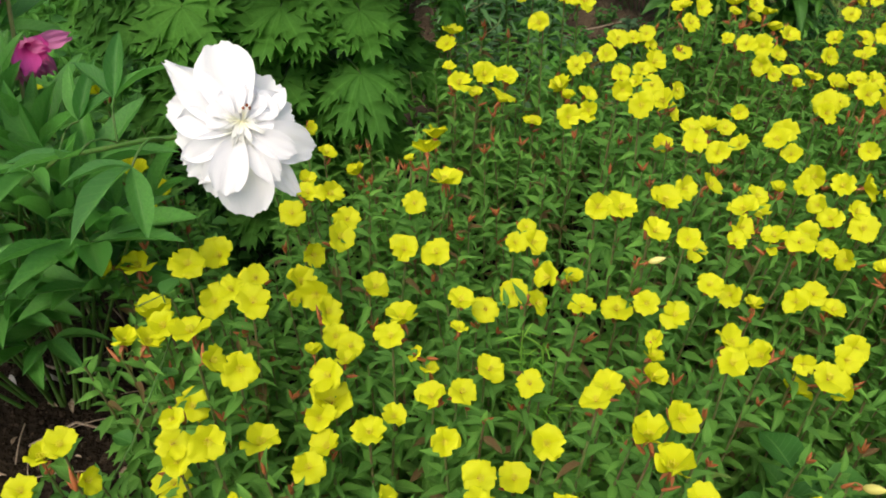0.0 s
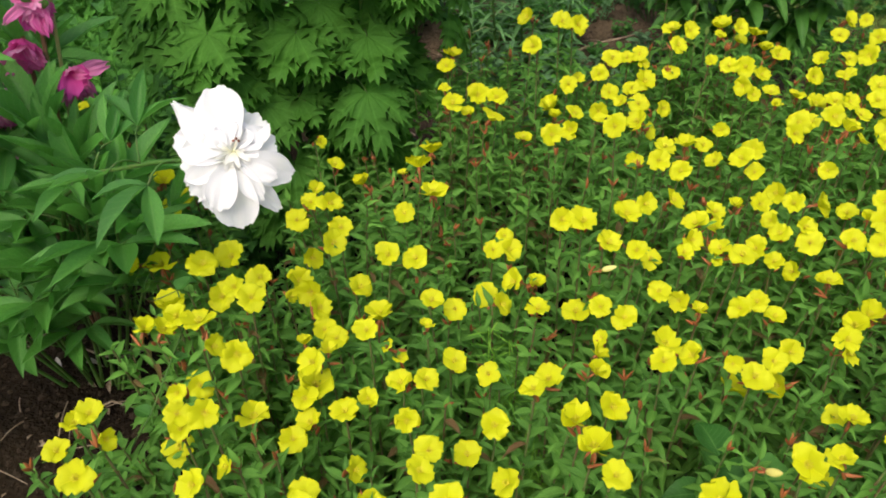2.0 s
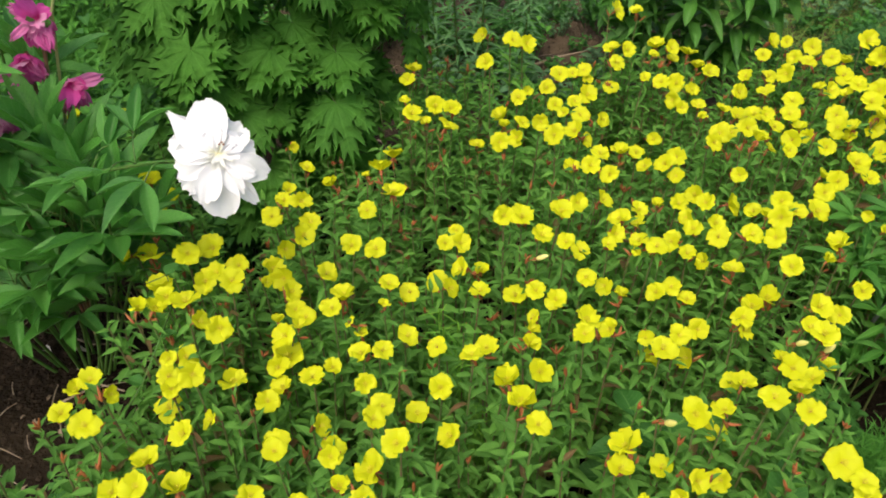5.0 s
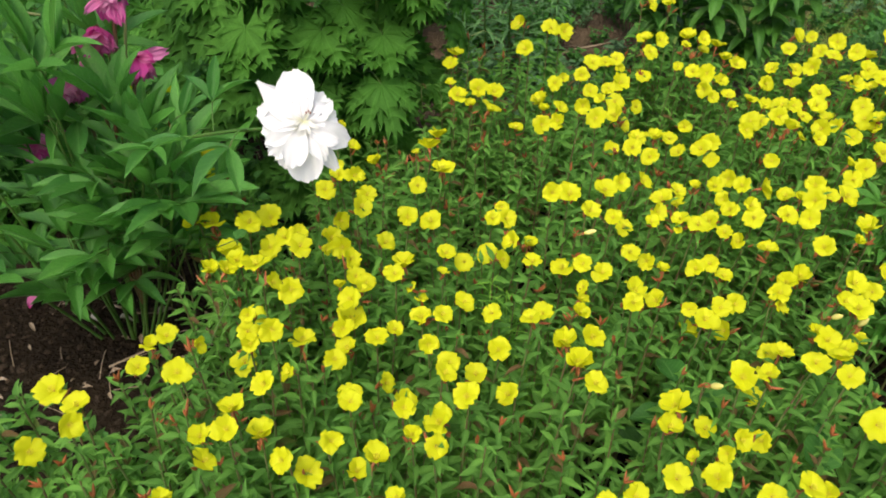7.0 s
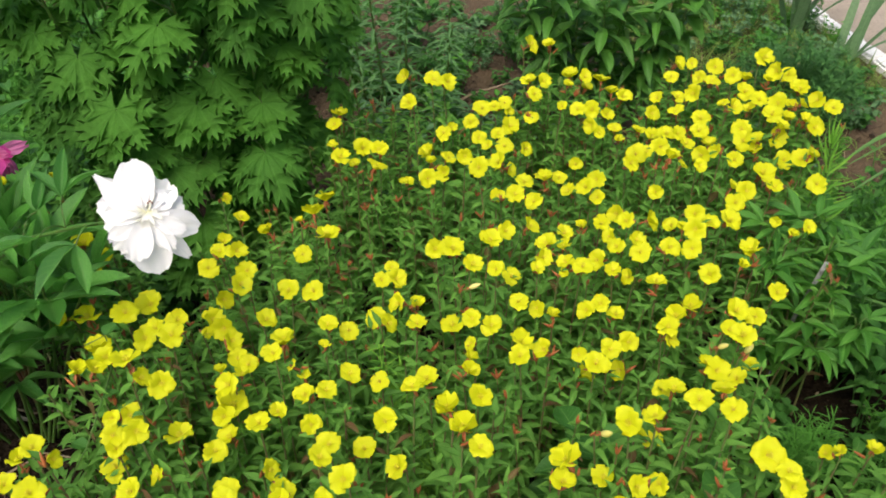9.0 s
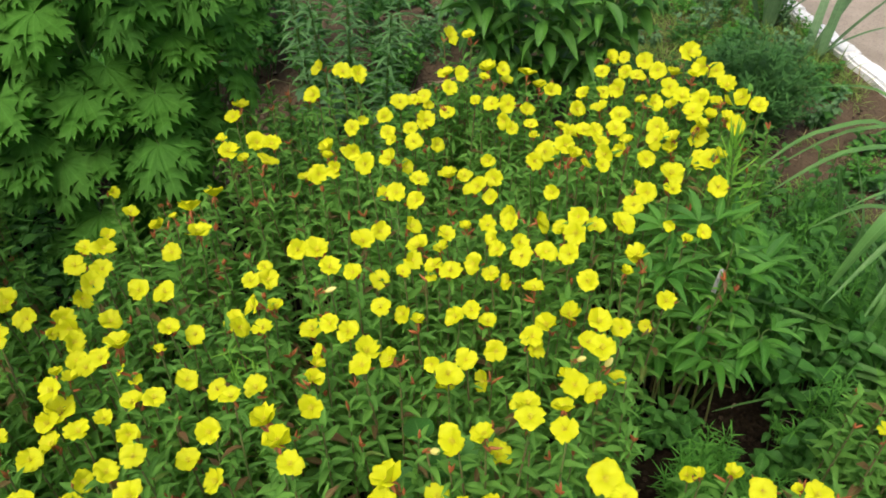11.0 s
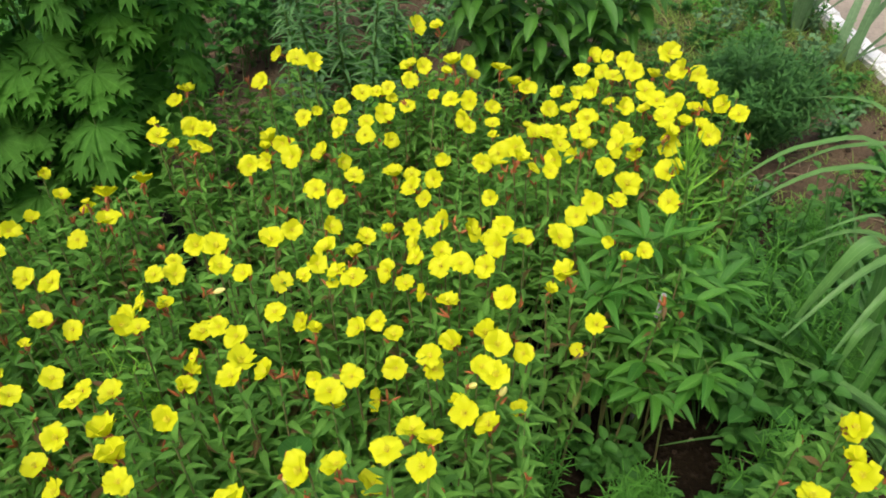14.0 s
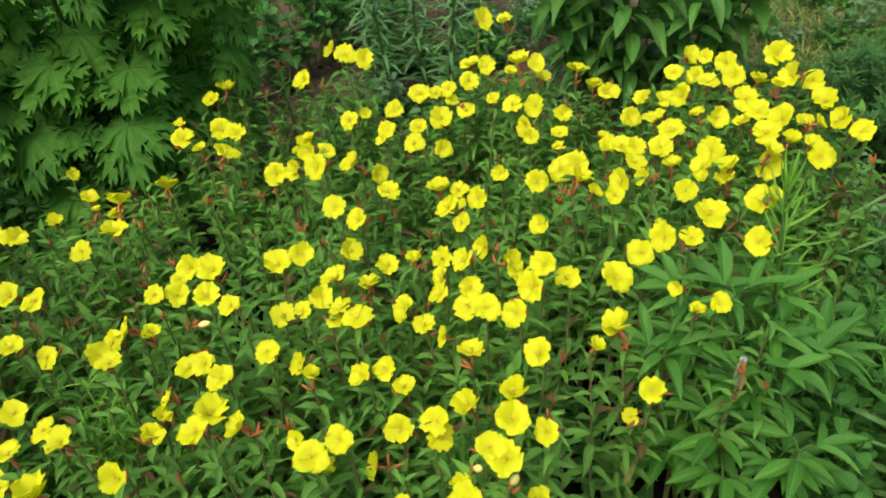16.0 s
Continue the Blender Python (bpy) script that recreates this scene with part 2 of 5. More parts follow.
class Soup:
    """Collects many small pieces into one mesh."""

    def __init__(self):
        self.v, self.q, self.a, self.n = [], [], [], 0

    def add(self, template, m=None):
        v, q, a = template
        if m is not None:
            k = np.array(m)
            v = v @ k[:3, :3].T + k[:3, 3]
        self.v.append(v)
        self.q.append(q + self.n)
        self.a.append(a)
        self.n += len(v)
        return self

    def mesh(self, name, smooth=True):
        me = bpy.data.meshes.new(name)
        me.from_pydata(np.concatenate(self.v).tolist(), [], np.concatenate(self.q).tolist())
        me.attributes.new("lf", "FLOAT_VECTOR", "POINT").data.foreach_set("vector", np.concatenate(self.a).ravel())
        if smooth:
            me.polygons.foreach_set("use_smooth", [True] * len(me.polygons))
        me.update()
        return me


def mesh_of(name, template, material):
    me = Soup().add(template).mesh(name)
    me.materials.append(material)
    return me


def thing(name, x, y, z, label, category, group="", kind=""):
    ob = new(name)
    ob.location = (x, y, z)
    ob.empty_display_size = 0.05
    return tagged(ob, label, category, group, kind)


def part(name, data, material, parent, label="", m=None, kind=""):
    """Links a mesh as one part under a thing or a part. m: its pose within the parent."""
    if isinstance(data, Soup):
        data = data.mesh(name)
    if material is not None and not data.materials:
        data.materials.append(material)
    ob = new(name, data)
    ob.parent = parent
    if m is not None:
        ob.matrix_basis = m
    return tagged(ob, label, kind=kind)


def aim(place, along, up=(0, 0, 1), size=1.0):
    """A pose whose +y runs along the direction and whose +z leans to up."""
    y = Vector(along).normalized()
    x = y.cross(Vector(up))
    if x.length < 1e-4:
        x = y.orthogonal()
    x.normalize()
    z = x.cross(y)
    m = Matrix((x, y, z)).transposed().to_4x4() @ Matrix.Diagonal((size, size, size, 1))
    m.translation = place
    return m


def heading(az, el):
    """A direction from compass degrees (0 is +x, 90 is +y) and degrees above level."""
    a, e = radians(az), radians(el)
    return Vector((math.cos(a) * math.cos(e), math.sin(a) * math.cos(e), math.sin(e)))


def bowed(a, b, sag, side=0.0, n=6):
    """Points from a to b with a bow upwards (sag) and sideways."""
    a, b = Vector(a), Vector(b)
    d = b - a
    s = d.cross(Vector((0, 0, 1)))
    s = s.normalized() if s.length > 1e-6 else Vector((1, 0, 0))
    return [a + d * (i / (n - 1)) + Vector((0, 0, sag * math.sin(math.pi * i / (n - 1)))) + s * side * math.sin(math.pi * i / (n - 1)) for i in range(n)]


# ---- ground ----
def spread(lo, hi, step, far):
    """Even steps between lo and hi, growing outwards to +-far."""
    mid = list(np.arange(lo, hi + 1e-6, step))
    out, d = [], step
    x = hi
    while x < far:
        d *= 1.5
        x += d
        out.append(x)
    back, d, x = [], step, lo
    while x > -far:
        d *= 1.5
        x -= d
        back.append(x)
    return back[::-1] + mid + out


gx, gy = spread(-1.4, 2.1, 0.022, 80), spread(-0.2, 3.6, 0.022, 80)


def ground_height(x, y):
    near = 1.0 if -1.6 < x < 2.08 and -0.5 < y < 4 else 0.0
    h = 0.016 * noise.noise((x * 6, y * 6, 0)) + 0.010 * noise.noise((x * 19, y * 19, 3)) + 0.005 * noise.noise((x * 47, y * 47, 5))
    return near * h


gv = [(x, y, ground_height(x, y)) for y in gy for x in gx]
w = len(gx)
gq = [(j * w + i, j * w + i + 1, (j + 1) * w + i + 1, (j + 1) * w + i) for j in range(len(gy) - 1) for i in range(w - 1)]
gm = bpy.data.meshes.new("ground")
gm.from_pydata(gv, [], gq)
gm.polygons.foreach_set("use_smooth", [True] * len(gm.polygons))
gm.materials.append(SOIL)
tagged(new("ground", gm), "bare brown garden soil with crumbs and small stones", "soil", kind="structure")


def clod_template(seed):
    r = random.Random(seed)
    bm = bmesh.new()
    bmesh.ops.create_icosphere(bm, subdivisions=1, radius=1)
    for v in bm.verts:
        v.co *= 0.7 + 0.5 * r.random()
        v.co.z *= 0.65
    bm.faces.ensure_lookup_table()
    v = np.array([tuple(p.co) for p in bm.verts])
    q = np.array([[p.index for p in f.verts] + [f.verts[2].index] for f in bm.faces])
    bm.free()
    return v, q[:, :3], np.zeros((len(v), 3))


CLODS = [clod_template(s) for s in range(4)]
clods = Soup()
for i in range(3600):
    x, y = RNG.uniform(-1.3, 2.05), RNG.uniform(0.0, 3.4)
    if i >= 2600:
        # coarser crumbs where the soil lies bare beside the clumps
        x, y = RNG.uniform(-1.3, -0.35), RNG.uniform(0.3, 1.15)
    s = 0.003 + 0.011 * RNG.random() ** 3
    clods.add(CLODS[i % 4], pose(x, y, ground_height(x, y) + s * 0.2, 0, 0, RNG.uniform(0, 360)) @ Matrix.Diagonal((s, s, s, 1)))
cm = clods.mesh("soil_clods", False)
cm.materials.append(CLOD)
tagged(new("soil_clods", cm), "scattered crumbs of brown soil and grit", "soil crumbs", kind="stuff")

litter = Soup()
LITTER_LEAF = leaf_template(0.35, 0.3, 0.5, 0.5, 0.2, 5, 3)
for i in range(520):
    x, y = RNG.uniform(-1.2, 2.05), RNG.uniform(0.3, 3.0)
    if i >= 420:
        x, y = RNG.uniform(-1.2, -0.4), RNG.uniform(0.4, 1.1)
    z = ground_height(x, y) + 0.008
    if i % 3:
        litter.add(LITTER_LEAF, aim((x, y, z), heading(RNG.uniform(0, 360), RNG.uniform(-5, 15)), size=RNG.uniform(0.012, 0.035)))
    else:
        d = heading(RNG.uniform(0, 360), 0) * RNG.uniform(0.03, 0.1)
        litter.add(tube(bowed((x, y, z), Vector((x, y, z)) + d, 0.006), [0.0012] * 6, 4))
part_mesh = litter.mesh("plant_litter")
part_mesh.materials.append(DRY)
tagged(new("plant_litter", part_mesh), "dry straw, twigs and leaf scraps lying on soil", "litter", kind="stuff")


def dry_stick(points, r):
    t = thing("dry_stick", *points[0], "thin dry grey stick lying on bare soil", "stick")
    p0 = Vector(points[0])
    part("stem", Soup().add(tube([Vector(p) - p0 for p in points], [r * (1 - 0.1 * i) for i in range(len(points))])), DRY, t)


dry_stick([(0.40, 2.45, 0.02), (0.47, 2.49, 0.03), (0.56, 2.52, 0.035), (0.64, 2.57, 0.03)], 0.005)
dry_stick([(-0.02, 1.56, 0.02), (0.03, 1.60, 0.12), (0.09, 1.62, 0.16), (0.16, 1.61, 0.13), (0.20, 1.58, 0.17)], 0.0028)
dry_stick([(-0.84, 1.02, 0.012), (-0.77, 0.99, 0.02), (-0.72, 1.0, 0.012)], 0.003)
dry_stick([(-0.78, 0.82, 0.012), (-0.70, 0.86, 0.03), (-0.64, 0.85, 0.02)], 0.003)

CURLED = leaf_template(0.36, 0.6, 0.9, 0.45, 0.1, 8, 5, 0.9, 0.7)
for x, y, turn, size in ((-0.713, 0.987, 60, 0.055), (-0.809, 0.971, 10, 0.04), (-0.86, 0.96, 150, 0.045), (-0.70, 0.94, 100, 0.03)):
    scrap = thing("dry_leaf", x, y, 0.012, "pale curled dry leaf lying on dark soil", "dry leaf", "dry leaves on the soil")
    part("blade", Soup().add(CURLED, aim((0, 0, 0.004), heading(turn, 12), size=size)), PALE_SCRAP, scrap)

# ---- whitewashed kerb and the path behind it ----
for i in range(24):
    y0 = -1.9 + 0.45 * i
    bm = bmesh.new()
    bmesh.ops.create_cube(bm, size=1)
    bmesh.ops.scale(bm, vec=(0.08, 0.44, 0.07), verts=bm.verts)
    bmesh.ops.bevel(bm, geom=bm.edges[:], offset=0.012, segments=2, affect="EDGES")
    bmesh.ops.subdivide_edges(bm, edges=[e for e in bm.edges if e.calc_length() > 0.2], cuts=6)
    for v in bm.verts:
        v.co += 0.011 * Vector(noise.noise_vector((v.co.x * 25 + i, v.co.y * 14, v.co.z * 25)))
    me = bpy.data.meshes.new("kerb_stone")
    bm.to_mesh(me)
    bm.free()
    me.materials.append(WHITE_PAINT)
    ks = new("kerb_stone", me)
    ks.location = (2.205 + 0.008 * RNG.random() - 0.095 * (y0 + 0.22 - 2.55), y0 + 0.22, 0.0)
    ks.rotation_euler = (0, 0, radians(5.4 + RNG.uniform(-1.2, 1.2)))
    tagged(ks, "whitewashed rough concrete kerb stone beside the path", "kerb", "kerb stones", "structure")
bm = bmesh.new()
bmesh.ops.create_grid(bm, x_segments=40, y_segments=200, size=1)
for v in bm.verts:
    v.co = (2.255 + 0.9 * (v.co.x + 1) - 0.095 * (1.45 + 12.0 * v.co.y), 4.0 + 12.0 * v.co.y, 0.012 + 0.004 * noise.noise((v.co.x * 12, v.co.y * 40, 0)))
me = bpy.data.meshes.new("path")
bm.to_mesh(me)
bm.free()
me.materials.append(PATH)
tagged(new("path", me), "trodden pinkish-brown gravel garden path", "path", kind="structure")


# ---- yellow evening primroses ----
def petal_shape(notch, wave, flare, wide, skew):
    def shape(s, c):
        w = wide * (math.sin(math.pi * 0.5 * min(1, s * 1.25 + 0.03)) ** 0.85)
        if s > 0.8:
            w *= 1 - 0.9 * (s - 0.8)
        tip = -notch * math.exp(-((c - skew) / 0.22) ** 2) - 0.34 * abs(c) ** 2.2 + 0.03 * math.sin(c * 9 + 20 * skew) + skew * 0.25 * c
        y = s + tip * s ** 3
        z = 0.30 * math.sin(s * 1.5) * 0.6 - flare * s ** 3 + 0.10 * c * c * s + wave * math.sin(c * 5 + 3 * s) * s ** 2
        return (w * c, y, z)
    return grid_template(8, 11, shape)


PETALS = [mesh_of("petal", petal_shape(*k), YELLOW_PETAL) for k in ((0.16, 0.04, 0.10, 0.62, 0.08), (0.22, 0.05, 0.2, 0.66, -0.10), (0.10, 0.06, 0.0, 0.58, 0.12), (0.26, 0.055, 0.16, 0.64, 0.0), (0.16, -0.07, 0.30, 0.68, 0.10), (0.20, 0.08, 0.06, 0.58, -0.16), (0.08, -0.06, 0.34, 0.62, 0.0))]
ROLLED = mesh_of("petal", lathe([(0.03, 0), (0.2, 0.2), (0.27, 0.55), (0.24, 0.9), (0.13, 1.2), (0.02, 1.35)], 9), PALE_PETAL)


def flower_core():
    s = Soup()
    for k in range(8):
        d = heading(45 * k, 62)
        s.add(tube([(0, 0, 0.0), d * 0.2, d * 0.34], [0.014, 0.011, 0.01], 4))
        s.add(tube([d * 0.34 + Vector((-0.06 * math.sin(k), 0.06 * math.cos(k), 0)), d * 0.36, d * 0.34 + Vector((0.06 * math.sin(k), -0.06 * math.cos(k), 0))], [0.012, 0.026, 0.012], 5))
    for k in range(4):
        s.add(tube([(0, 0, 0.42), heading(90 * k + 20, 25) * 0.15 + Vector((0, 0, 0.42))], [0.016, 0.012], 4))
    s.add(tube([(0, 0, 0), (0, 0, 0.43)], [0.012, 0.014], 4))
    me = s.mesh("flower")
    me.materials.append(YELLOW_STAMEN)
    return me


CORE = flower_core()


def flower_calyx():
    """The orange tube under a bloom, with its sepals bent down."""
    s = Soup().add(lathe([(0.002, -0.9), (0.05, -0.86), (0.055, -0.3), (0.11, -0.05), (0.12, 0.02), (0.02, 0.03)], 8))
    for k in range(4):
        s.add(leaf_template(0.3, 0.3, 0.3, 0.35, 0, 5, 3), aim((0, 0, 0), heading(90 * k + 45, -40), size=0.55))
    me = s.mesh("calyx")
    me.materials.append(RED_BUD)
    return me


CALYX = flower_calyx()


def bud_template():
    return lathe([(0.01, 0), (0.1, 0.06), (0.13, 0.3), (0.12, 0.55), (0.06, 0.85), (0.008, 1.0)], 7)


BUD = bud_template()
BUD_MESH = mesh_of("bud", BUD, RED_BUD)


def set_bud(plant, place, r, spread_el=(45, 88)):
    m = aim(place, heading(r.uniform(0, 360), r.uniform(*spread_el))) @ pose(0, 0, 0, -90) @ Matrix.Diagonal((0.019, 0.019, r.uniform(0.012, 0.025), 1))
    part("bud", BUD_MESH, None, plant, "orange-red pointed bud", m)


PRIMROSE_LEAVES = [leaf_template(wd, bd, fd, pk, wv, 6, 3, 0.9, tw) for wd, bd, fd, pk, wv, tw in ((0.32, 0.2, 0.5, 0.38, 0.10, 0.3), (0.27, 0.35, 0.6, 0.36, 0.14, -0.5), (0.35, 0.05, 0.4, 0.40, 0.08, 0.1), (0.30, 0.5, 0.5, 0.36, 0.12, 0.6))]


def leafy_stem(soup, points, first, r, count, size):
    """Lance-shaped leaves up a stem, in a spiral; longest in the middle."""
    az = r.uniform(0, 360)
    pts = [Vector(p) for p in points]
    for i in range(count):
        f = first + (1 - first) * (i / (count - 1)) ** 0.9
        k = f * (len(pts) - 1)
        a, b = pts[int(min(k, len(pts) - 2))], pts[int(min(k, len(pts) - 2)) + 1]
        p = a + (b - a) * (k - int(min(k, len(pts) - 2)))
        az += 137.5 + r.uniform(-25, 25)
        el = r.uniform(-12, 55) + 30 * max(0, f - 0.6)
        ln = size * r.uniform(0.75, 1.2) * (0.72 + 0.5 * math.sin(math.pi * min(1, f * 0.95)))
        soup.add(PRIMROSE_LEAVES[r.randrange(4)], aim(p, heading(az, el), Vector((r.uniform(-.25, .25), r.uniform(-.25, .25), 1)), ln))


def set_flower(plant, place, r, wide, face):
    """One bloom under its plant: stamens and calyx tube, with four petals on them. wide: its width in metres. face: o open to the path,
    h turned aside, u open upwards, s a cup, b an opening bud."""
    ahead = Vector((0.22 - place[0], -0.3 - place[1], 1.3 - place[2])).normalized()
    up = Vector((0, 0, 1))
    if face == "o":
        n = ahead * 0.62 + up * 0.55 + Vector((r.gauss(0, 0.3), r.gauss(0, 0.24), r.gauss(0, 0.15)))
        opened = r.choice((r.uniform(6, 18), r.uniform(12, 26), r.uniform(20, 34)))
    elif face == "h":
        n = ahead * 0.5 + up * 0.4 + Vector((r.choice((-0.8, 0.8)) + r.gauss(0, 0.2), r.gauss(0, 0.2), 0))
        opened = r.uniform(15, 38)
    elif face == "u":
        n = up + ahead * 0.15 + Vector((r.gauss(0, 0.2), r.gauss(0, 0.15), 0))
        opened = r.uniform(14, 30)
    elif face == "s":
        n = up + Vector((r.gauss(0, 0.28), r.gauss(0.05, 0.2), 0))
        opened = r.uniform(38, 56)
    else:
        n = Vector((r.gauss(0, 0.6), r.gauss(-0.2, 0.4), 0.5))
        opened = 80
    n.normalize()
    lift = sin_of(opened)
    size = min(0.032, max(0.0125, 0.495 * wide / math.sqrt(1 - lift * lift))) if face != "b" else max(0.017, wide * 0.8)
    base = Vector(place) - n * size * (0.12 + 0.5 * lift)
    m = aim(base - Vector(plant.location), n.orthogonal(), n, size) @ pose(0, 0, 0, 0, 0, r.uniform(0, 360))
    fl = part("flower", CORE, None, plant, m=m)
    part("calyx", CALYX, None, fl, "orange-red calyx")
    if face == "b":
        part("petal", ROLLED, None, fl, "pale yellow rolled-up petals of an opening bud")
    for k in range(0 if face == "b" else 4):
        part("petal", r.choice(PETALS), None, fl, m=pose(0, 0, 0.012 * (k % 2), 0, 0, 90 * k + r.uniform(-7, 7)) @ pose(0, 0.03, 0, opened + r.uniform(-12, 12), r.uniform(-10, 10), 0) @ Matrix.Diagonal((r.uniform(0.88, 1.12), r.uniform(0.88, 1.1), 1, 1)))
    return base - Vector(plant.location) - n * size * 0.85, n


def sin_of(degrees):
    return math.sin(radians(min(degrees, 60)))


FLOWERS = []
PLANTS = []


def primrose(x, y, blooms):
    """One clump of evening primrose, with its blooms at their places."""
    r = random.Random(int(1000 * x) * 31 + int(1000 * y))
    plant = thing("evening_primrose", x, y, 0, "clump of evening primrose with lemon-yellow blooms and red buds", "flower", "evening primroses in the bed")
    soup = Soup()
    for bx, by, bz, wide, face in blooms:
        FLOWERS.append((bx, by, bz))
        top, n = set_flower(plant, (bx, by, bz), r, wide, face)
        foot = Vector((0.55 * (bx - x) + r.uniform(-.02, .02), 0.55 * (by - y) + r.uniform(-.02, .02), -0.01))
        pts = bowed(foot, top, 0, r.uniform(-.012, .012))
        part("stem", Soup().add(tube(pts, [0.0026, 0.0025, 0.0023, 0.002, 0.0018, 0.0015])), PRIMROSE_STEM, plant)
        leafy_stem(soup, pts, 0.3, r, 30, 0.037)
        for k in range(r.choice((1, 1, 2, 2, 3))):
            set_bud(plant, top + Vector((r.uniform(-.006, .006), r.uniform(-.006, .006), -0.004)), r, (20, 80))
    PLANTS.append((plant, soup, r, Soup()))


primrose(-0.04, 0.22, [(-0.054, 0.248, 0.582, 0.036, "s"), (-0.024, 0.184, 0.588, 0.028, "s")])
primrose(0.30, 0.22, [(0.352, 0.257, 0.545, 0.047, "o"), (0.291, 0.225, 0.545, 0.039, "o"), (0.242, 0.190, 0.589, 0.029, "o")])
primrose(-0.27, 0.23, [(-0.250, 0.251, 0.620, 0.039, "o"), (-0.297, 0.265, 0.581, 0.033, "o"), (-0.216, 0.276, 0.581, 0.034, "s"), (-0.270, 0.212, 0.605, 0.039, "o"), (-0.312, 0.161, 0.602, 0.025, "s")])
primrose(-0.12, 0.28, [(-0.107, 0.357, 0.561, 0.041, "o"), (-0.099, 0.325, 0.590, 0.037, "o"), (-0.148, 0.242, 0.540, 0.047, "o"), (-0.116, 0.262, 0.587, 0.033, "o"), (-0.084, 0.256, 0.529, 0.038, "o"), (-0.178, 0.228, 0.588, 0.039, "o")])
primrose(-0.51, 0.29, [(-0.519, 0.322, 0.593, 0.047, "o"), (-0.479, 0.305, 0.583, 0.042, "u"), (-0.453, 0.246, 0.619, 0.038, "o"), (-0.570, 0.286, 0.486, 0.048, "o")])
primrose(0.01, 0.31, [(0.032, 0.346, 0.638, 0.036, "o"), (0.061, 0.320, 0.621, 0.039, "o"), (0.023, 0.322, 0.561, 0.041, "s"), (-0.023, 0.332, 0.589, 0.037, "o"), (-0.023, 0.313, 0.598, 0.033, "o"), (0.024, 0.259, 0.589, 0.036, "o"), (-0.011, 0.293, 0.567, 0.029, "s")])
primrose(-0.28, 0.33, [(-0.326, 0.313, 0.654, 0.040, "o"), (-0.307, 0.358, 0.658, 0.029, "h"), (-0.224, 0.340, 0.601, 0.040, "o"), (-0.260, 0.302, 0.602, 0.031, "s")])
primrose(0.48, 0.35, [(0.371, 0.380, 0.545, 0.046, "s"), (0.439, 0.415, 0.546, 0.025, "b"), (0.507, 0.414, 0.586, 0.033, "s"), (0.535, 0.471, 0.454, 0.041, "s"), (0.570, 0.419, 0.608, 0.042, "u"), (0.613, 0.400, 0.603, 0.040, "o"), (0.439, 0.395, 0.468, 0.040, "u"), (0.462, 0.397, 0.593, 0.044, "o"), (0.474, 0.346, 0.509, 0.037, "o"), (0.518, 0.374, 0.471, 0.039, "o"), (0.366, 0.355, 0.526, 0.041, "o"), (0.415, 0.275, 0.525, 0.047, "o"), (0.514, 0.229, 0.582, 0.044, "o"), (0.558, 0.253, 0.529, 0.034, "h"), (0.483, 0.246, 0.526, 0.040, "o"), (0.386, 0.305, 0.526, 0.019, "s"), (0.436, 0.311, 0.526, 0.030, "o")])
primrose(0.82, 0.37, [(0.669, 0.365, 0.535, 0.050, "o"), (0.831, 0.424, 0.446, 0.021, "s"), (0.690, 0.341, 0.529, 0.039, "o"), (0.694, 0.325, 0.511, 0.044, "o"), (0.822, 0.440, 0.421, 0.028, "s"), (0.876, 0.413, 0.462, 0.029, "s"), (0.884, 0.348, 0.510, 0.040, "o"), (0.956, 0.339, 0.510, 0.040, "o"), (0.932, 0.349, 0.510, 0.016, "s")])
primrose(-0.24, 0.42, [(-0.262, 0.424, 0.615, 0.037, "o"), (-0.197, 0.477, 0.545, 0.043, "s"), (-0.222, 0.414, 0.632, 0.041, "o"), (-0.258, 0.412, 0.603, 0.030, "o"), (-0.277, 0.422, 0.548, 0.044, "o"), (-0.197, 0.371, 0.590, 0.029, "h"), (-0.265, 0.441, 0.631, 0.025, "o")])
primrose(0.19, 0.43, [(0.125, 0.410, 0.513, 0.037, "h"), (0.206, 0.446, 0.603, 0.034, "s"), (0.248, 0.378, 0.589, 0.038, "o"), (0.157, 0.480, 0.612, 0.031, "u"), (0.228, 0.418, 0.593, 0.042, "s")])
primrose(0.06, 0.45, [(0.078, 0.454, 0.504, 0.040, "o"), (0.002, 0.466, 0.553, 0.035, "o"), (0.036, 0.402, 0.589, 0.038, "o"), (0.112, 0.472, 0.543, 0.039, "o")])
primrose(-0.44, 0.46, [(-0.412, 0.469, 0.547, 0.038, "o"), (-0.451, 0.480, 0.512, 0.032, "s"), (-0.460, 0.441, 0.501, 0.039, "o")])
primrose(-0.10, 0.48, [(-0.141, 0.516, 0.526, 0.040, "o"), (-0.146, 0.457, 0.521, 0.039, "o"), (-0.081, 0.490, 0.539, 0.040, "u"), (-0.058, 0.418, 0.516, 0.036, "h"), (-0.132, 0.492, 0.510, 0.041, "u"), (-0.056, 0.518, 0.529, 0.030, "o")])
primrose(1.19, 0.51, [(1.218, 0.568, 0.476, 0.049, "o"), (1.199, 0.520, 0.476, 0.029, "s"), (1.198, 0.488, 0.476, 0.045, "o"), (1.106, 0.434, 0.510, 0.042, "u"), (1.214, 0.565, 0.480, 0.040, "o")])
primrose(0.24, 0.57, [(0.259, 0.622, 0.543, 0.027, "h"), (0.258, 0.607, 0.531, 0.025, "s"), (0.255, 0.579, 0.527, 0.026, "s"), (0.261, 0.495, 0.557, 0.043, "o"), (0.180, 0.522, 0.577, 0.041, "o")])
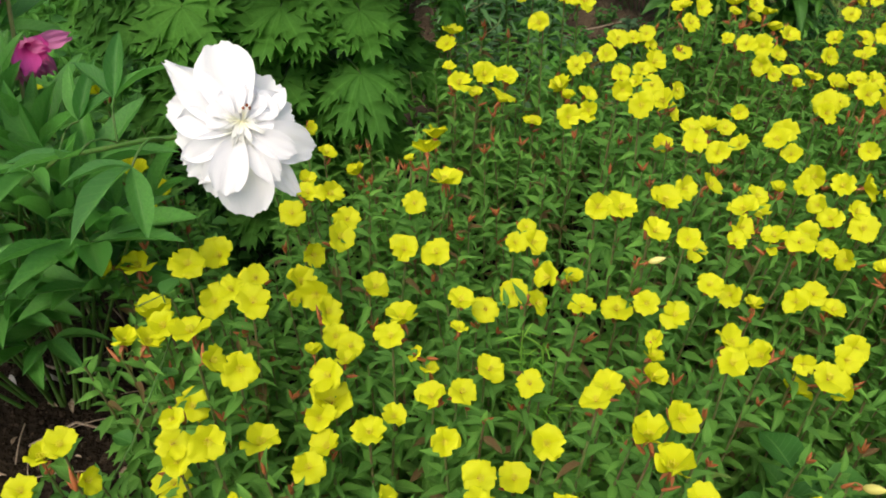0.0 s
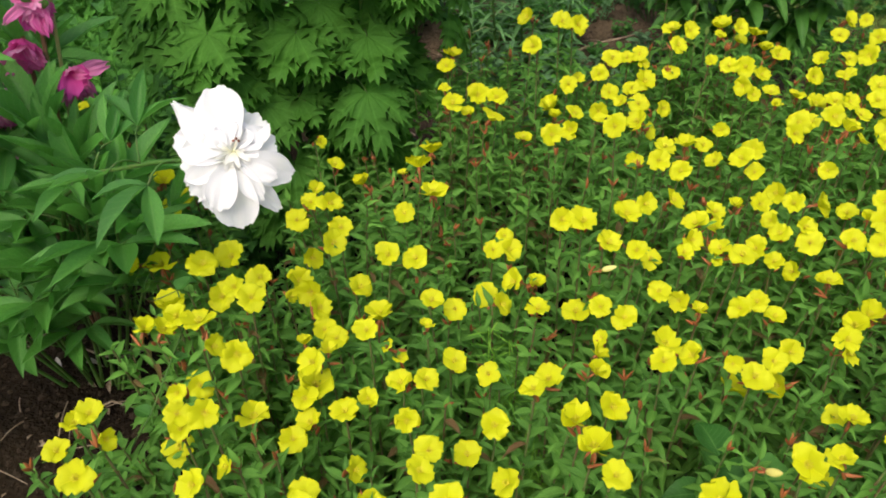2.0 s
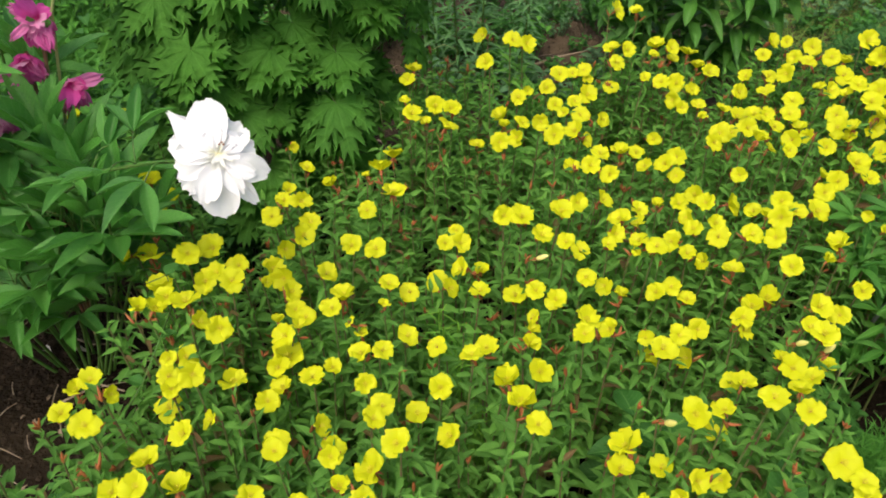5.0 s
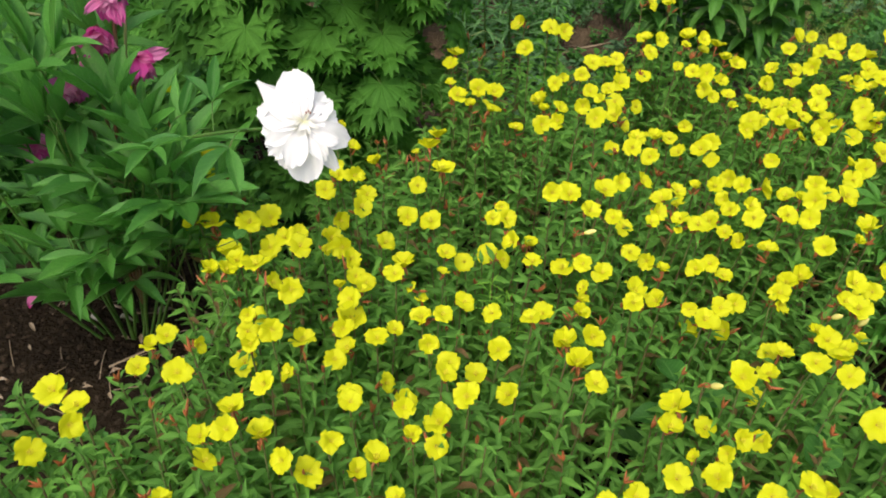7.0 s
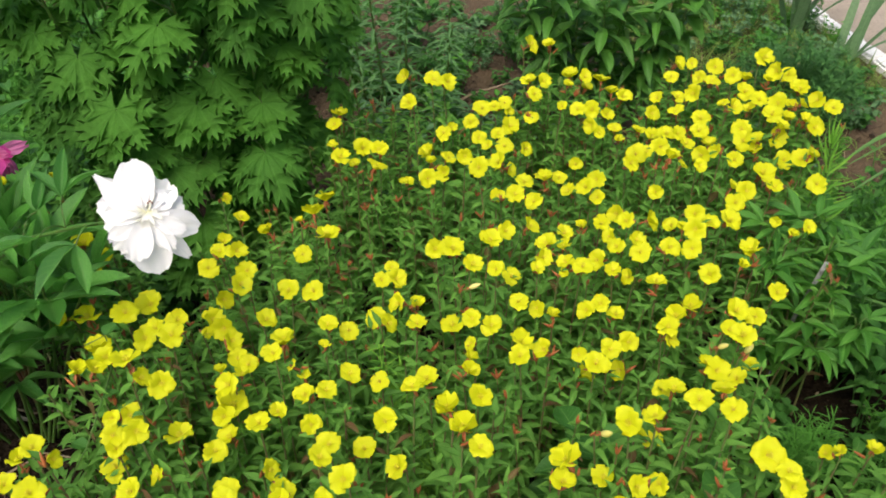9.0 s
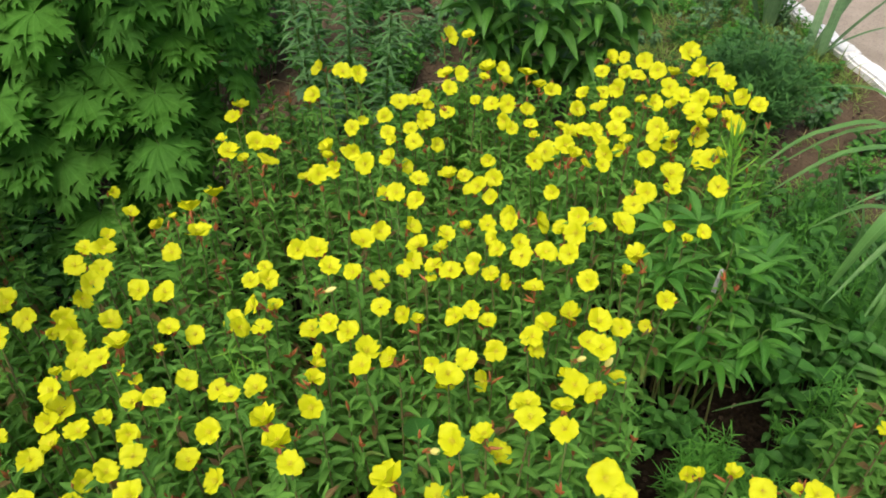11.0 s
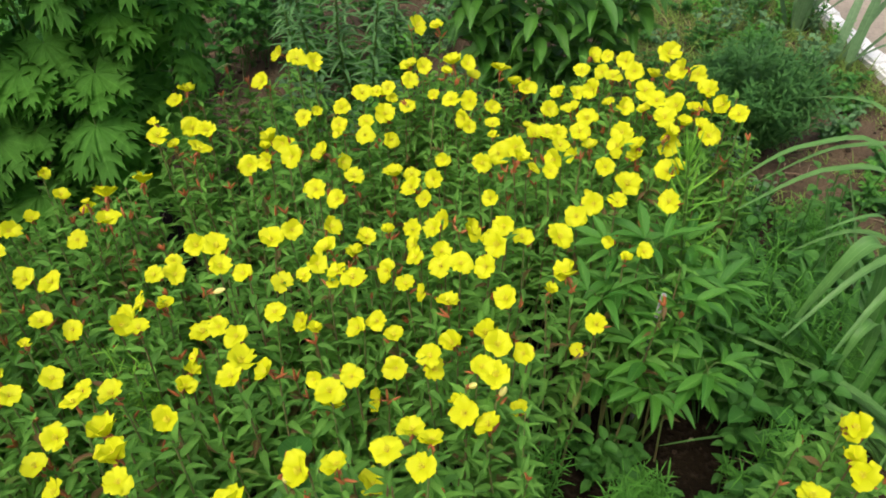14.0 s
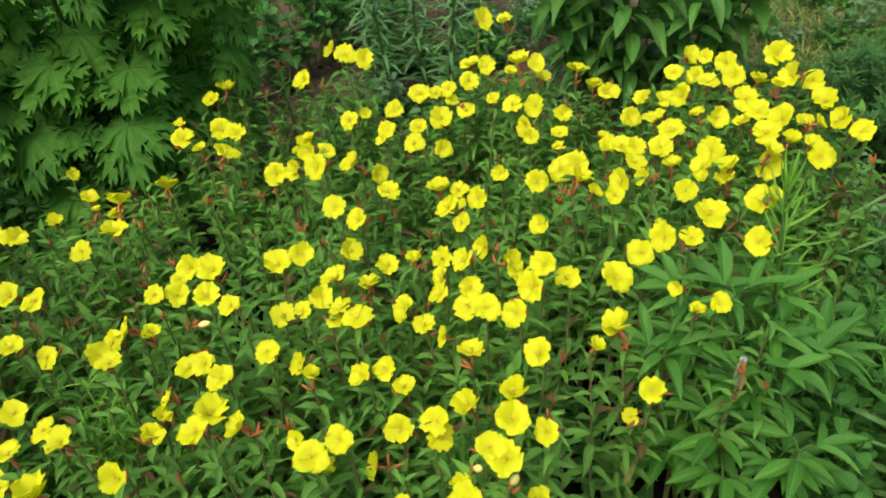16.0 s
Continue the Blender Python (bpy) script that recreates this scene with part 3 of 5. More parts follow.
primrose(-0.00, 0.57, [(0.019, 0.610, 0.576, 0.021, "s"), (-0.017, 0.573, 0.549, 0.021, "s"), (-0.033, 0.573, 0.573, 0.020, "h"), (-0.014, 0.535, 0.544, 0.037, "o"), (0.022, 0.535, 0.552, 0.037, "o")])
primrose(0.67, 0.57, [(0.607, 0.644, 0.527, 0.043, "o"), (0.714, 0.564, 0.542, 0.024, "b"), (0.660, 0.545, 0.518, 0.046, "o"), (0.694, 0.541, 0.502, 0.039, "o"), (0.621, 0.450, 0.590, 0.033, "s"), (0.587, 0.533, 0.498, 0.041, "u"), (0.744, 0.620, 0.561, 0.035, "o"), (0.704, 0.576, 0.568, 0.046, "o"), (0.672, 0.571, 0.546, 0.022, "b"), (0.651, 0.572, 0.514, 0.024, "s"), (0.739, 0.587, 0.478, 0.023, "s"), (0.578, 0.553, 0.469, 0.036, "o"), (0.615, 0.636, 0.505, 0.042, "h"), (0.707, 0.618, 0.583, 0.045, "u"), (0.685, 0.585, 0.571, 0.038, "o")])
primrose(0.08, 0.58, [(0.057, 0.582, 0.534, 0.040, "o"), (0.103, 0.569, 0.523, 0.036, "o")])
primrose(0.35, 0.58, [(0.333, 0.564, 0.567, 0.044, "o"), (0.342, 0.597, 0.570, 0.038, "s"), (0.374, 0.585, 0.555, 0.038, "h")])
primrose(-0.29, 0.59, [(-0.287, 0.666, 0.564, 0.045, "o"), (-0.251, 0.635, 0.617, 0.033, "o"), (-0.218, 0.611, 0.620, 0.044, "o"), (-0.291, 0.590, 0.596, 0.051, "o"), (-0.292, 0.538, 0.520, 0.043, "o"), (-0.324, 0.595, 0.599, 0.031, "s"), (-0.218, 0.524, 0.605, 0.044, "o"), (-0.346, 0.628, 0.590, 0.042, "s"), (-0.370, 0.588, 0.583, 0.032, "s"), (-0.336, 0.579, 0.591, 0.037, "s"), (-0.244, 0.524, 0.620, 0.039, "h")])
primrose(-0.13, 0.59, [(-0.135, 0.639, 0.528, 0.038, "o"), (-0.114, 0.621, 0.530, 0.039, "o"), (-0.113, 0.575, 0.562, 0.025, "s"), (-0.160, 0.614, 0.531, 0.022, "s"), (-0.131, 0.544, 0.569, 0.043, "o"), (-0.132, 0.544, 0.527, 0.038, "s")])
primrose(-0.05, 0.60, [(-0.047, 0.627, 0.584, 0.044, "s"), (-0.060, 0.582, 0.593, 0.039, "o")])
primrose(0.49, 0.61, [(0.465, 0.579, 0.522, 0.047, "o"), (0.494, 0.601, 0.526, 0.039, "o"), (0.550, 0.665, 0.472, 0.042, "o"), (0.439, 0.597, 0.523, 0.031, "o"), (0.457, 0.609, 0.459, 0.037, "s"), (0.523, 0.621, 0.448, 0.040, "h")])
primrose(0.10, 0.70, [(-0.010, 0.752, 0.570, 0.041, "o"), (0.022, 0.656, 0.577, 0.040, "u"), (0.054, 0.669, 0.545, 0.037, "o"), (0.097, 0.740, 0.503, 0.042, "o"), (0.124, 0.686, 0.539, 0.040, "h"), (0.136, 0.730, 0.544, 0.036, "h"), (0.175, 0.741, 0.536, 0.027, "s"), (0.172, 0.651, 0.572, 0.038, "o")])
primrose(-0.16, 0.74, [(-0.255, 0.744, 0.528, 0.045, "o"), (-0.145, 0.673, 0.539, 0.040, "o"), (-0.086, 0.693, 0.562, 0.042, "o"), (-0.138, 0.777, 0.574, 0.046, "o"), (-0.187, 0.814, 0.506, 0.042, "o"), (-0.193, 0.744, 0.523, 0.043, "o"), (-0.169, 0.710, 0.530, 0.050, "o"), (-0.196, 0.703, 0.528, 0.025, "h"), (-0.052, 0.752, 0.574, 0.039, "o"), (-0.133, 0.816, 0.572, 0.043, "o")])
primrose(0.29, 0.76, [(0.269, 0.700, 0.524, 0.036, "o"), (0.235, 0.713, 0.502, 0.047, "u"), (0.302, 0.681, 0.523, 0.038, "o"), (0.275, 0.724, 0.578, 0.020, "b"), (0.354, 0.795, 0.535, 0.038, "o"), (0.356, 0.725, 0.534, 0.039, "o"), (0.214, 0.819, 0.592, 0.042, "o"), (0.247, 0.821, 0.592, 0.046, "o"), (0.323, 0.871, 0.565, 0.044, "o"), (0.277, 0.751, 0.609, 0.040, "o"), (0.315, 0.737, 0.605, 0.032, "o")])
primrose(0.63, 0.78, [(0.636, 0.689, 0.512, 0.038, "s"), (0.691, 0.748, 0.476, 0.041, "s"), (0.555, 0.820, 0.511, 0.038, "o"), (0.721, 0.766, 0.532, 0.042, "o"), (0.629, 0.781, 0.510, 0.042, "o"), (0.614, 0.848, 0.528, 0.045, "o"), (0.689, 0.792, 0.575, 0.040, "o"), (0.582, 0.810, 0.499, 0.034, "h"), (0.542, 0.731, 0.480, 0.037, "o"), (0.650, 0.798, 0.577, 0.042, "o")])
primrose(0.45, 0.78, [(0.420, 0.716, 0.510, 0.023, "s"), (0.483, 0.728, 0.499, 0.038, "o"), (0.392, 0.734, 0.506, 0.036, "o"), (0.514, 0.744, 0.497, 0.039, "o"), (0.415, 0.805, 0.567, 0.036, "o"), (0.465, 0.867, 0.544, 0.031, "s"), (0.450, 0.784, 0.571, 0.038, "o"), (0.397, 0.777, 0.567, 0.029, "o"), (0.446, 0.769, 0.560, 0.023, "h"), (0.479, 0.766, 0.574, 0.046, "o"), (0.522, 0.827, 0.532, 0.038, "o"), (0.423, 0.840, 0.574, 0.041, "o")])
primrose(0.83, 0.80, [(0.853, 0.796, 0.378, 0.030, "o"), (0.821, 0.825, 0.541, 0.042, "s"), (0.798, 0.792, 0.530, 0.023, "s"), (0.876, 0.779, 0.461, 0.043, "o")])
primrose(-0.42, 0.84, [(-0.323, 0.809, 0.511, 0.050, "o"), (-0.349, 0.762, 0.538, 0.053, "o"), (-0.431, 0.784, 0.519, 0.050, "s"), (-0.466, 0.770, 0.523, 0.037, "h"), (-0.454, 0.976, 0.500, 0.037, "s"), (-0.471, 0.948, 0.500, 0.040, "o")])
primrose(0.12, 0.87, [(0.108, 0.850, 0.498, 0.038, "o"), (0.138, 0.864, 0.487, 0.042, "o"), (0.128, 0.894, 0.492, 0.029, "o")])
primrose(0.93, 0.88, [(0.902, 0.899, 0.541, 0.025, "o"), (0.933, 0.876, 0.527, 0.022, "s"), (0.959, 0.874, 0.541, 0.032, "o")])
primrose(0.71, 0.89, [(0.701, 0.931, 0.524, 0.038, "o"), (0.719, 0.874, 0.593, 0.039, "o"), (0.706, 0.833, 0.588, 0.047, "o"), (0.751, 0.874, 0.572, 0.042, "o"), (0.667, 0.948, 0.528, 0.041, "h"), (0.692, 0.857, 0.578, 0.025, "s")])
primrose(0.56, 0.91, [(0.518, 0.936, 0.536, 0.026, "s"), (0.560, 0.942, 0.531, 0.040, "o"), (0.563, 0.897, 0.532, 0.032, "h"), (0.480, 0.919, 0.533, 0.039, "o"), (0.597, 0.910, 0.559, 0.041, "o"), (0.569, 0.863, 0.535, 0.038, "o"), (0.615, 0.877, 0.537, 0.039, "u")])
primrose(-0.10, 0.94, [(-0.028, 1.023, 0.556, 0.043, "s"), (-0.052, 0.990, 0.553, 0.019, "s"), (0.003, 0.944, 0.552, 0.043, "s"), (-0.044, 0.907, 0.528, 0.041, "o"), (-0.205, 0.917, 0.543, 0.037, "o"), (-0.170, 0.917, 0.540, 0.044, "o"), (-0.232, 0.906, 0.509, 0.044, "o")])
primrose(0.87, 0.98, [(0.823, 0.925, 0.533, 0.047, "o"), (0.856, 0.987, 0.529, 0.046, "o"), (0.890, 1.017, 0.535, 0.049, "o"), (0.923, 0.973, 0.574, 0.038, "o")])
primrose(0.38, 1.00, [(0.423, 0.969, 0.578, 0.039, "o"), (0.368, 1.123, 0.579, 0.047, "o"), (0.359, 1.046, 0.541, 0.036, "o"), (0.386, 0.978, 0.592, 0.044, "o"), (0.415, 0.941, 0.539, 0.039, "h"), (0.357, 0.891, 0.568, 0.040, "o"), (0.322, 1.078, 0.595, 0.046, "o")])
primrose(0.60, 1.05, [(0.547, 1.050, 0.549, 0.044, "o"), (0.574, 1.038, 0.526, 0.035, "o"), (0.699, 1.036, 0.533, 0.035, "o"), (0.587, 1.106, 0.526, 0.043, "o"), (0.610, 1.011, 0.501, 0.042, "o")])
primrose(1.02, 1.09, [(0.967, 1.106, 0.522, 0.058, "o"), (1.059, 1.193, 0.491, 0.047, "o"), (1.031, 1.085, 0.564, 0.049, "o"), (1.049, 1.076, 0.583, 0.030, "s"), (1.015, 0.979, 0.570, 0.044, "o")])
primrose(0.86, 1.12, [(0.821, 1.122, 0.563, 0.048, "o"), (0.891, 1.075, 0.510, 0.035, "h"), (0.856, 1.138, 0.562, 0.035, "h"), (0.934, 1.185, 0.505, 0.040, "o"), (0.815, 1.100, 0.551, 0.037, "o")])
primrose(-0.21, 1.14, [(-0.240, 1.174, 0.488, 0.029, "h"), (-0.212, 1.160, 0.447, 0.037, "u"), (-0.165, 1.156, 0.410, 0.032, "s"), (-0.237, 1.075, 0.447, 0.036, "o")])
primrose(-0.66, 1.17, [(-0.699, 1.136, 0.586, 0.027, "s"), (-0.512, 1.035, 0.500, 0.052, "s"), (-0.630, 1.106, 0.500, 0.036, "o"), (-0.771, 1.279, 0.500, 0.030, "s"), (-0.669, 1.292, 0.500, 0.030, "s")])
primrose(0.48, 1.18, [(0.533, 1.222, 0.459, 0.038, "o"), (0.406, 1.157, 0.532, 0.033, "h"), (0.497, 1.220, 0.469, 0.041, "s"), (0.542, 1.166, 0.461, 0.040, "o"), (0.430, 1.120, 0.525, 0.043, "u")])
primrose(0.74, 1.18, [(0.750, 1.179, 0.555, 0.048, "o"), (0.760, 1.131, 0.566, 0.042, "s"), (0.748, 1.255, 0.496, 0.037, "o"), (0.786, 1.120, 0.542, 0.032, "h"), (0.718, 1.246, 0.497, 0.053, "o"), (0.684, 1.169, 0.523, 0.048, "o")])
primrose(0.24, 1.20, [(0.228, 1.224, 0.528, 0.024, "s"), (0.218, 1.134, 0.538, 0.043, "o"), (0.252, 1.141, 0.546, 0.038, "o"), (0.170, 1.242, 0.461, 0.038, "u"), (0.222, 1.279, 0.519, 0.043, "s"), (0.273, 1.253, 0.514, 0.035, "o"), (0.298, 1.117, 0.600, 0.039, "o")])
primrose(0.04, 1.23, [(-0.014, 1.143, 0.504, 0.041, "s"), (0.020, 1.395, 0.573, 0.042, "s"), (0.007, 1.346, 0.566, 0.039, "o"), (0.010, 1.210, 0.593, 0.023, "s"), (0.029, 1.176, 0.584, 0.045, "o"), (0.076, 1.238, 0.564, 0.047, "o"), (0.111, 1.220, 0.570, 0.039, "s"), (0.107, 1.185, 0.550, 0.038, "s"), (0.057, 1.177, 0.563, 0.028, "s")])
primrose(0.93, 1.29, [(0.852, 1.340, 0.491, 0.039, "o"), (0.851, 1.277, 0.500, 0.046, "u"), (0.916, 1.371, 0.512, 0.058, "u"), (0.895, 1.319, 0.508, 0.050, "o"), (0.917, 1.299, 0.487, 0.036, "s"), (0.954, 1.349, 0.563, 0.030, "s"), (0.977, 1.273, 0.532, 0.053, "o"), (0.959, 1.217, 0.536, 0.049, "o"), (1.005, 1.241, 0.526, 0.032, "s"), (1.001, 1.233, 0.502, 0.035, "s")])
primrose(1.11, 1.31, [(1.074, 1.327, 0.540, 0.055, "u"), (1.122, 1.336, 0.523, 0.037, "s"), (1.082, 1.281, 0.533, 0.030, "s"), (1.082, 1.289, 0.493, 0.055, "o"), (1.148, 1.299, 0.538, 0.028, "s"), (1.104, 1.367, 0.544, 0.050, "o"), (1.154, 1.261, 0.532, 0.052, "o")])
primrose(0.39, 1.37, [(0.413, 1.426, 0.469, 0.038, "o"), (0.369, 1.302, 0.510, 0.030, "h"), (0.418, 1.356, 0.473, 0.046, "o"), (0.358, 1.377, 0.489, 0.040, "o")])
primrose(0.55, 1.37, [(0.478, 1.367, 0.455, 0.041, "h"), (0.574, 1.425, 0.538, 0.029, "o"), (0.595, 1.322, 0.429, 0.041, "o")])
primrose(1.19, 1.38, [(1.152, 1.390, 0.527, 0.038, "s"), (1.188, 1.429, 0.549, 0.049, "o"), (1.173, 1.370, 0.536, 0.038, "h"), (1.203, 1.369, 0.545, 0.048, "h"), (1.233, 1.338, 0.539, 0.045, "o")])
primrose(0.67, 1.40, [(0.612, 1.419, 0.531, 0.044, "o"), (0.708, 1.475, 0.478, 0.040, "u"), (0.655, 1.354, 0.496, 0.038, "o"), (0.707, 1.398, 0.481, 0.039, "u"), (0.708, 1.355, 0.478, 0.024, "s"), (0.655, 1.439, 0.517, 0.045, "o"), (0.636, 1.383, 0.501, 0.038, "h")])
primrose(0.23, 1.40, [(0.186, 1.404, 0.584, 0.048, "o"), (0.271, 1.405, 0.491, 0.046, "o")])
primrose(0.83, 1.44, [(0.797, 1.471, 0.430, 0.035, "s"), (0.847, 1.521, 0.447, 0.045, "o"), (0.888, 1.471, 0.481, 0.044, "s"), (0.805, 1.386, 0.462, 0.039, "s"), (0.828, 1.352, 0.485, 0.048, "o")])
primrose(1.02, 1.44, [(1.052, 1.442, 0.542, 0.051, "o"), (0.995, 1.368, 0.541, 0.046, "o"), (1.042, 1.387, 0.525, 0.037, "u"), (0.937, 1.501, 0.511, 0.048, "h"), (1.030, 1.487, 0.565, 0.048, "o"), (1.068, 1.392, 0.544, 0.047, "o"), (0.988, 1.511, 0.541, 0.048, "u")])
primrose(0.30, 1.48, [(0.255, 1.489, 0.598, 0.047, "o"), (0.293, 1.498, 0.587, 0.044, "o"), (0.295, 1.440, 0.486, 0.032, "o"), (0.346, 1.480, 0.476, 0.042, "o")])
primrose(1.12, 1.48, [(1.085, 1.526, 0.542, 0.030, "s"), (1.105, 1.488, 0.612, 0.058, "o"), (1.124, 1.455, 0.587, 0.048, "h"), (1.108, 1.445, 0.573, 0.032, "s"), (1.169, 1.471, 0.566, 0.046, "o")])
primrose(0.52, 1.51, [(0.507, 1.549, 0.554, 0.046, "u"), (0.544, 1.526, 0.558, 0.043, "o"), (0.515, 1.489, 0.543, 0.045, "o"), (0.506, 1.474, 0.483, 0.042, "o")])
primrose(0.63, 1.52, [(0.611, 1.535, 0.571, 0.043, "s"), (0.602, 1.492, 0.565, 0.027, "s"), (0.650, 1.518, 0.568, 0.043, "o"), (0.661, 1.538, 0.530, 0.037, "u")])
primrose(0.45, 1.53, [(0.449, 1.570, 0.477, 0.041, "o"), (0.462, 1.557, 0.457, 0.031, "h"), (0.451, 1.473, 0.462, 0.054, "o")])
primrose(0.40, 1.56, [(0.421, 1.569, 0.468, 0.038, "o"), (0.386, 1.560, 0.472, 0.053, "o")])
primrose(0.18, 1.60, [(0.181, 1.602, 0.555, 0.049, "h")])
primrose(0.95, 1.61, [(0.868, 1.567, 0.468, 0.043, "o"), (0.911, 1.526, 0.492, 0.045, "o"), (0.935, 1.658, 0.483, 0.044, "o"), (0.971, 1.707, 0.497, 0.049, "h"), (1.002, 1.691, 0.503, 0.035, "o"), (0.965, 1.543, 0.534, 0.042, "o"), (1.030, 1.602, 0.534, 0.050, "o")])
primrose(0.55, 1.63, [(0.570, 1.630, 0.615, 0.035, "s"), (0.526, 1.636, 0.613, 0.054, "h")])
primrose(0.77, 1.64, [(0.731, 1.645, 0.501, 0.046, "s"), (0.764, 1.649, 0.456, 0.037, "s"), (0.800, 1.636, 0.444, 0.050, "s")])
# stems without blooms fill the clumps
FL = np.array(FLOWERS)
BASE = np.array([(p.location.x, p.location.y) for p, s, r, k in PLANTS])
count = 0
while count < 840:
    x, y = RNG.uniform(-0.68, 1.34), RNG.uniform(0.06, 1.76)
    d = np.hypot(FL[:, 0] - x, FL[:, 1] - y)
    front = -0.35 < x < 0.80 and y < 0.42 or x < -0.35 and y < 0.395
    if d.min() > (0.085 if x > -0.28 or y > 0.6 else 0.045) and not front and not (-0.02 < x < 0.3 and 1.28 < y < 1.62):
        continue
    # a narrow bare strip lies between the clumps and the peony
    along = min(1, max(0, ((x - 0.77) * 0.12 - (y - 1.0) * 0.28) / 0.0928))
    if math.hypot(x - 0.77 - 0.12 * along, y - 1.0 + 0.28 * along) < 0.075 or math.hypot(x - 0.875, y - min(0.72, max(0.5, y))) < 0.105:
        continue
    k = np.argsort(d)[:4]
    high = FL[k, 2].mean()
    plant, soup, r, shoots = PLANTS[int(np.argmin(np.hypot(BASE[:, 0] - x, BASE[:, 1] - y)))]
    top = Vector((x, y, high - r.uniform(0.03, 0.15))) - plant.location
    pts = bowed(Vector((top.x + r.uniform(-.04, .04), top.y + r.uniform(-.04, .04), -0.01)), top, 0, r.uniform(-.015, .015))
    shoots.add(tube(pts, [0.0026, 0.0025, 0.0023, 0.002, 0.0018, 0.0014], 4))
    leafy_stem(soup, pts, 0.35, r, 34, 0.036)
    if r.random() < 0.42:
        for k in range(r.choice((2, 3, 4))):
            set_bud(plant, top, r)
    count += 1
for plant, soup, r, shoots in PLANTS:
    if shoots.n:
        part("undergrowth", shoots, PRIMROSE_STEM, plant, "thin green and brown stalks", kind="stuff")
    part("foliage", soup, PRIMROSE_LEAF, plant, "narrow dark green leaves", kind="stuff")


# ---- peonies ----
def leaflet_meshes(material, width, bow=1.0):
    return [mesh_of("leaflet", leaf_template(width * k, b * bow, f, p, wv, 9, 7, 0.85, tw), material) for k, b, f, p, wv, tw in ((1.0, 0.25, 0.35, 0.45, 0.03, 0.1), (0.85, 0.4, 0.5, 0.42, 0.05, -0.2), (1.1, 0.15, 0.3, 0.48, 0.03, 0.15), (0.95, 0.55, 0.45, 0.45, 0.04, 0.3))]


DARK_LEAFLETS = leaflet_meshes(PEONY_LEAF, 0.262, 0.5)
LIGHT_LEAFLETS = leaflet_meshes(LIGHT_PEONY_LEAF, 0.25, 0.8)


def compound_leaf(plant, foot, az, el, reach, size, leaflets, stem_material, r, groups=3, flat=False):
    """A peony leaf: a stalk with three sprays of lance-shaped leaflets."""
    d = heading(az, el)
    foot = Vector(foot)
    tip = foot + d * reach
    s = Soup().add(tube(bowed(foot, tip, 0.012), [0.0015, 0.0014, 0.0014, 0.0013, 0.0013, 0.0012]))
    sprays = [(tip, az, 1.0)]
    for turn in ((-52, 52) if groups == 3 else ()):
        a = foot + d * reach * 0.62
        b = a + heading(az + turn, el + r.uniform(-5, 10)) * reach * 0.42
        s.add(tube([a, b], [0.0015, 0.0012]))
        sprays.append((b, az + turn, 0.88))
    leaf = part("leaf", s, stem_material, plant)
    for p, a, k in sprays:
        for turn, kk in ((0, 1.0), (-48, 0.85), (48, 0.85)):
            droop = 0.5 * el + r.uniform(-12, 22) if flat else el - r.uniform(-24, 22)
            part("leaflet", r.choice(leaflets), None, leaf, m=aim(p, heading(a + turn + r.uniform(-9, 9), droop), (r.uniform(-.3, .3), r.uniform(-.3, .3), 1), size * k * kk * r.uniform(0.88, 1.12)))


def peony_stem(plant, foot, top, r, material, thick=0.004, n=7):
    pts = bowed(foot, top, 0, r.uniform(-.03, .03), n)
    part("stem", Soup().add(tube(pts, [thick * (1 - 0.4 * i / (n - 1)) for i in range(n)], 7)), material, plant)
    return pts


def peony_clump(x, y, stems, label, leaflets, material, size, seed, reach=0.10, nodes_up=(3, 4, 5), flat=False):
    """stems: the tops of the stems, in metres from the clump's foot; leaves climb each stem and end in a spray."""
    r = random.Random(seed)
    plant = thing("peony_plant", x, y, 0, label, "peony")
    for sx, sy, sz in stems:
        pts = peony_stem(plant, (sx * 0.25, sy * 0.25, -0.01), (sx, sy, sz), r, material)
        az = r.uniform(0, 360)
        for k in nodes_up:
            az += 137 + r.uniform(-20, 20)
            compound_leaf(plant, pts[k], az, r.uniform(12, 48), reach * r.uniform(0.8, 1.2), size * r.uniform(0.85, 1.1), leaflets, material, r, flat=flat)
        for turn in (0, 120, 240):
            compound_leaf(plant, pts[-1], az + turn + r.uniform(-20, 20), r.uniform(25, 60) if flat else r.uniform(38, 75), reach * 0.45, size * r.uniform(0.8, 1.05), leaflets, material, r, groups=1, flat=flat)


peony_clump(-0.78, 0.95, [(0.21, -0.08, 0.60), (0.17, -0.06, 0.66), (0.06, -0.09, 0.64), (0.08, -0.08, 0.44), (0.0, -0.09, 0.34), (0.08, -0.09, 0.77), (0.16, -0.07, 0.50), (-0.12, -0.10, 0.60), (-0.07, 0.0, 0.72), (-0.22, -0.05, 0.62), (-0.17, 0.15, 0.76), (0.03, 0.14, 0.80), (0.28, -0.13, 0.60), (0.31, -0.08, 0.50), (0.24, -0.12, 0.52), (0.11, 0.10, 0.72), (-0.22, -0.12, 0.36), (-0.1, 0.06, 0.82)],
            "dark green peony bush beside a white bloom", DARK_LEAFLETS, GREEN_STEM, 0.15, 5, nodes_up=(3, 5))


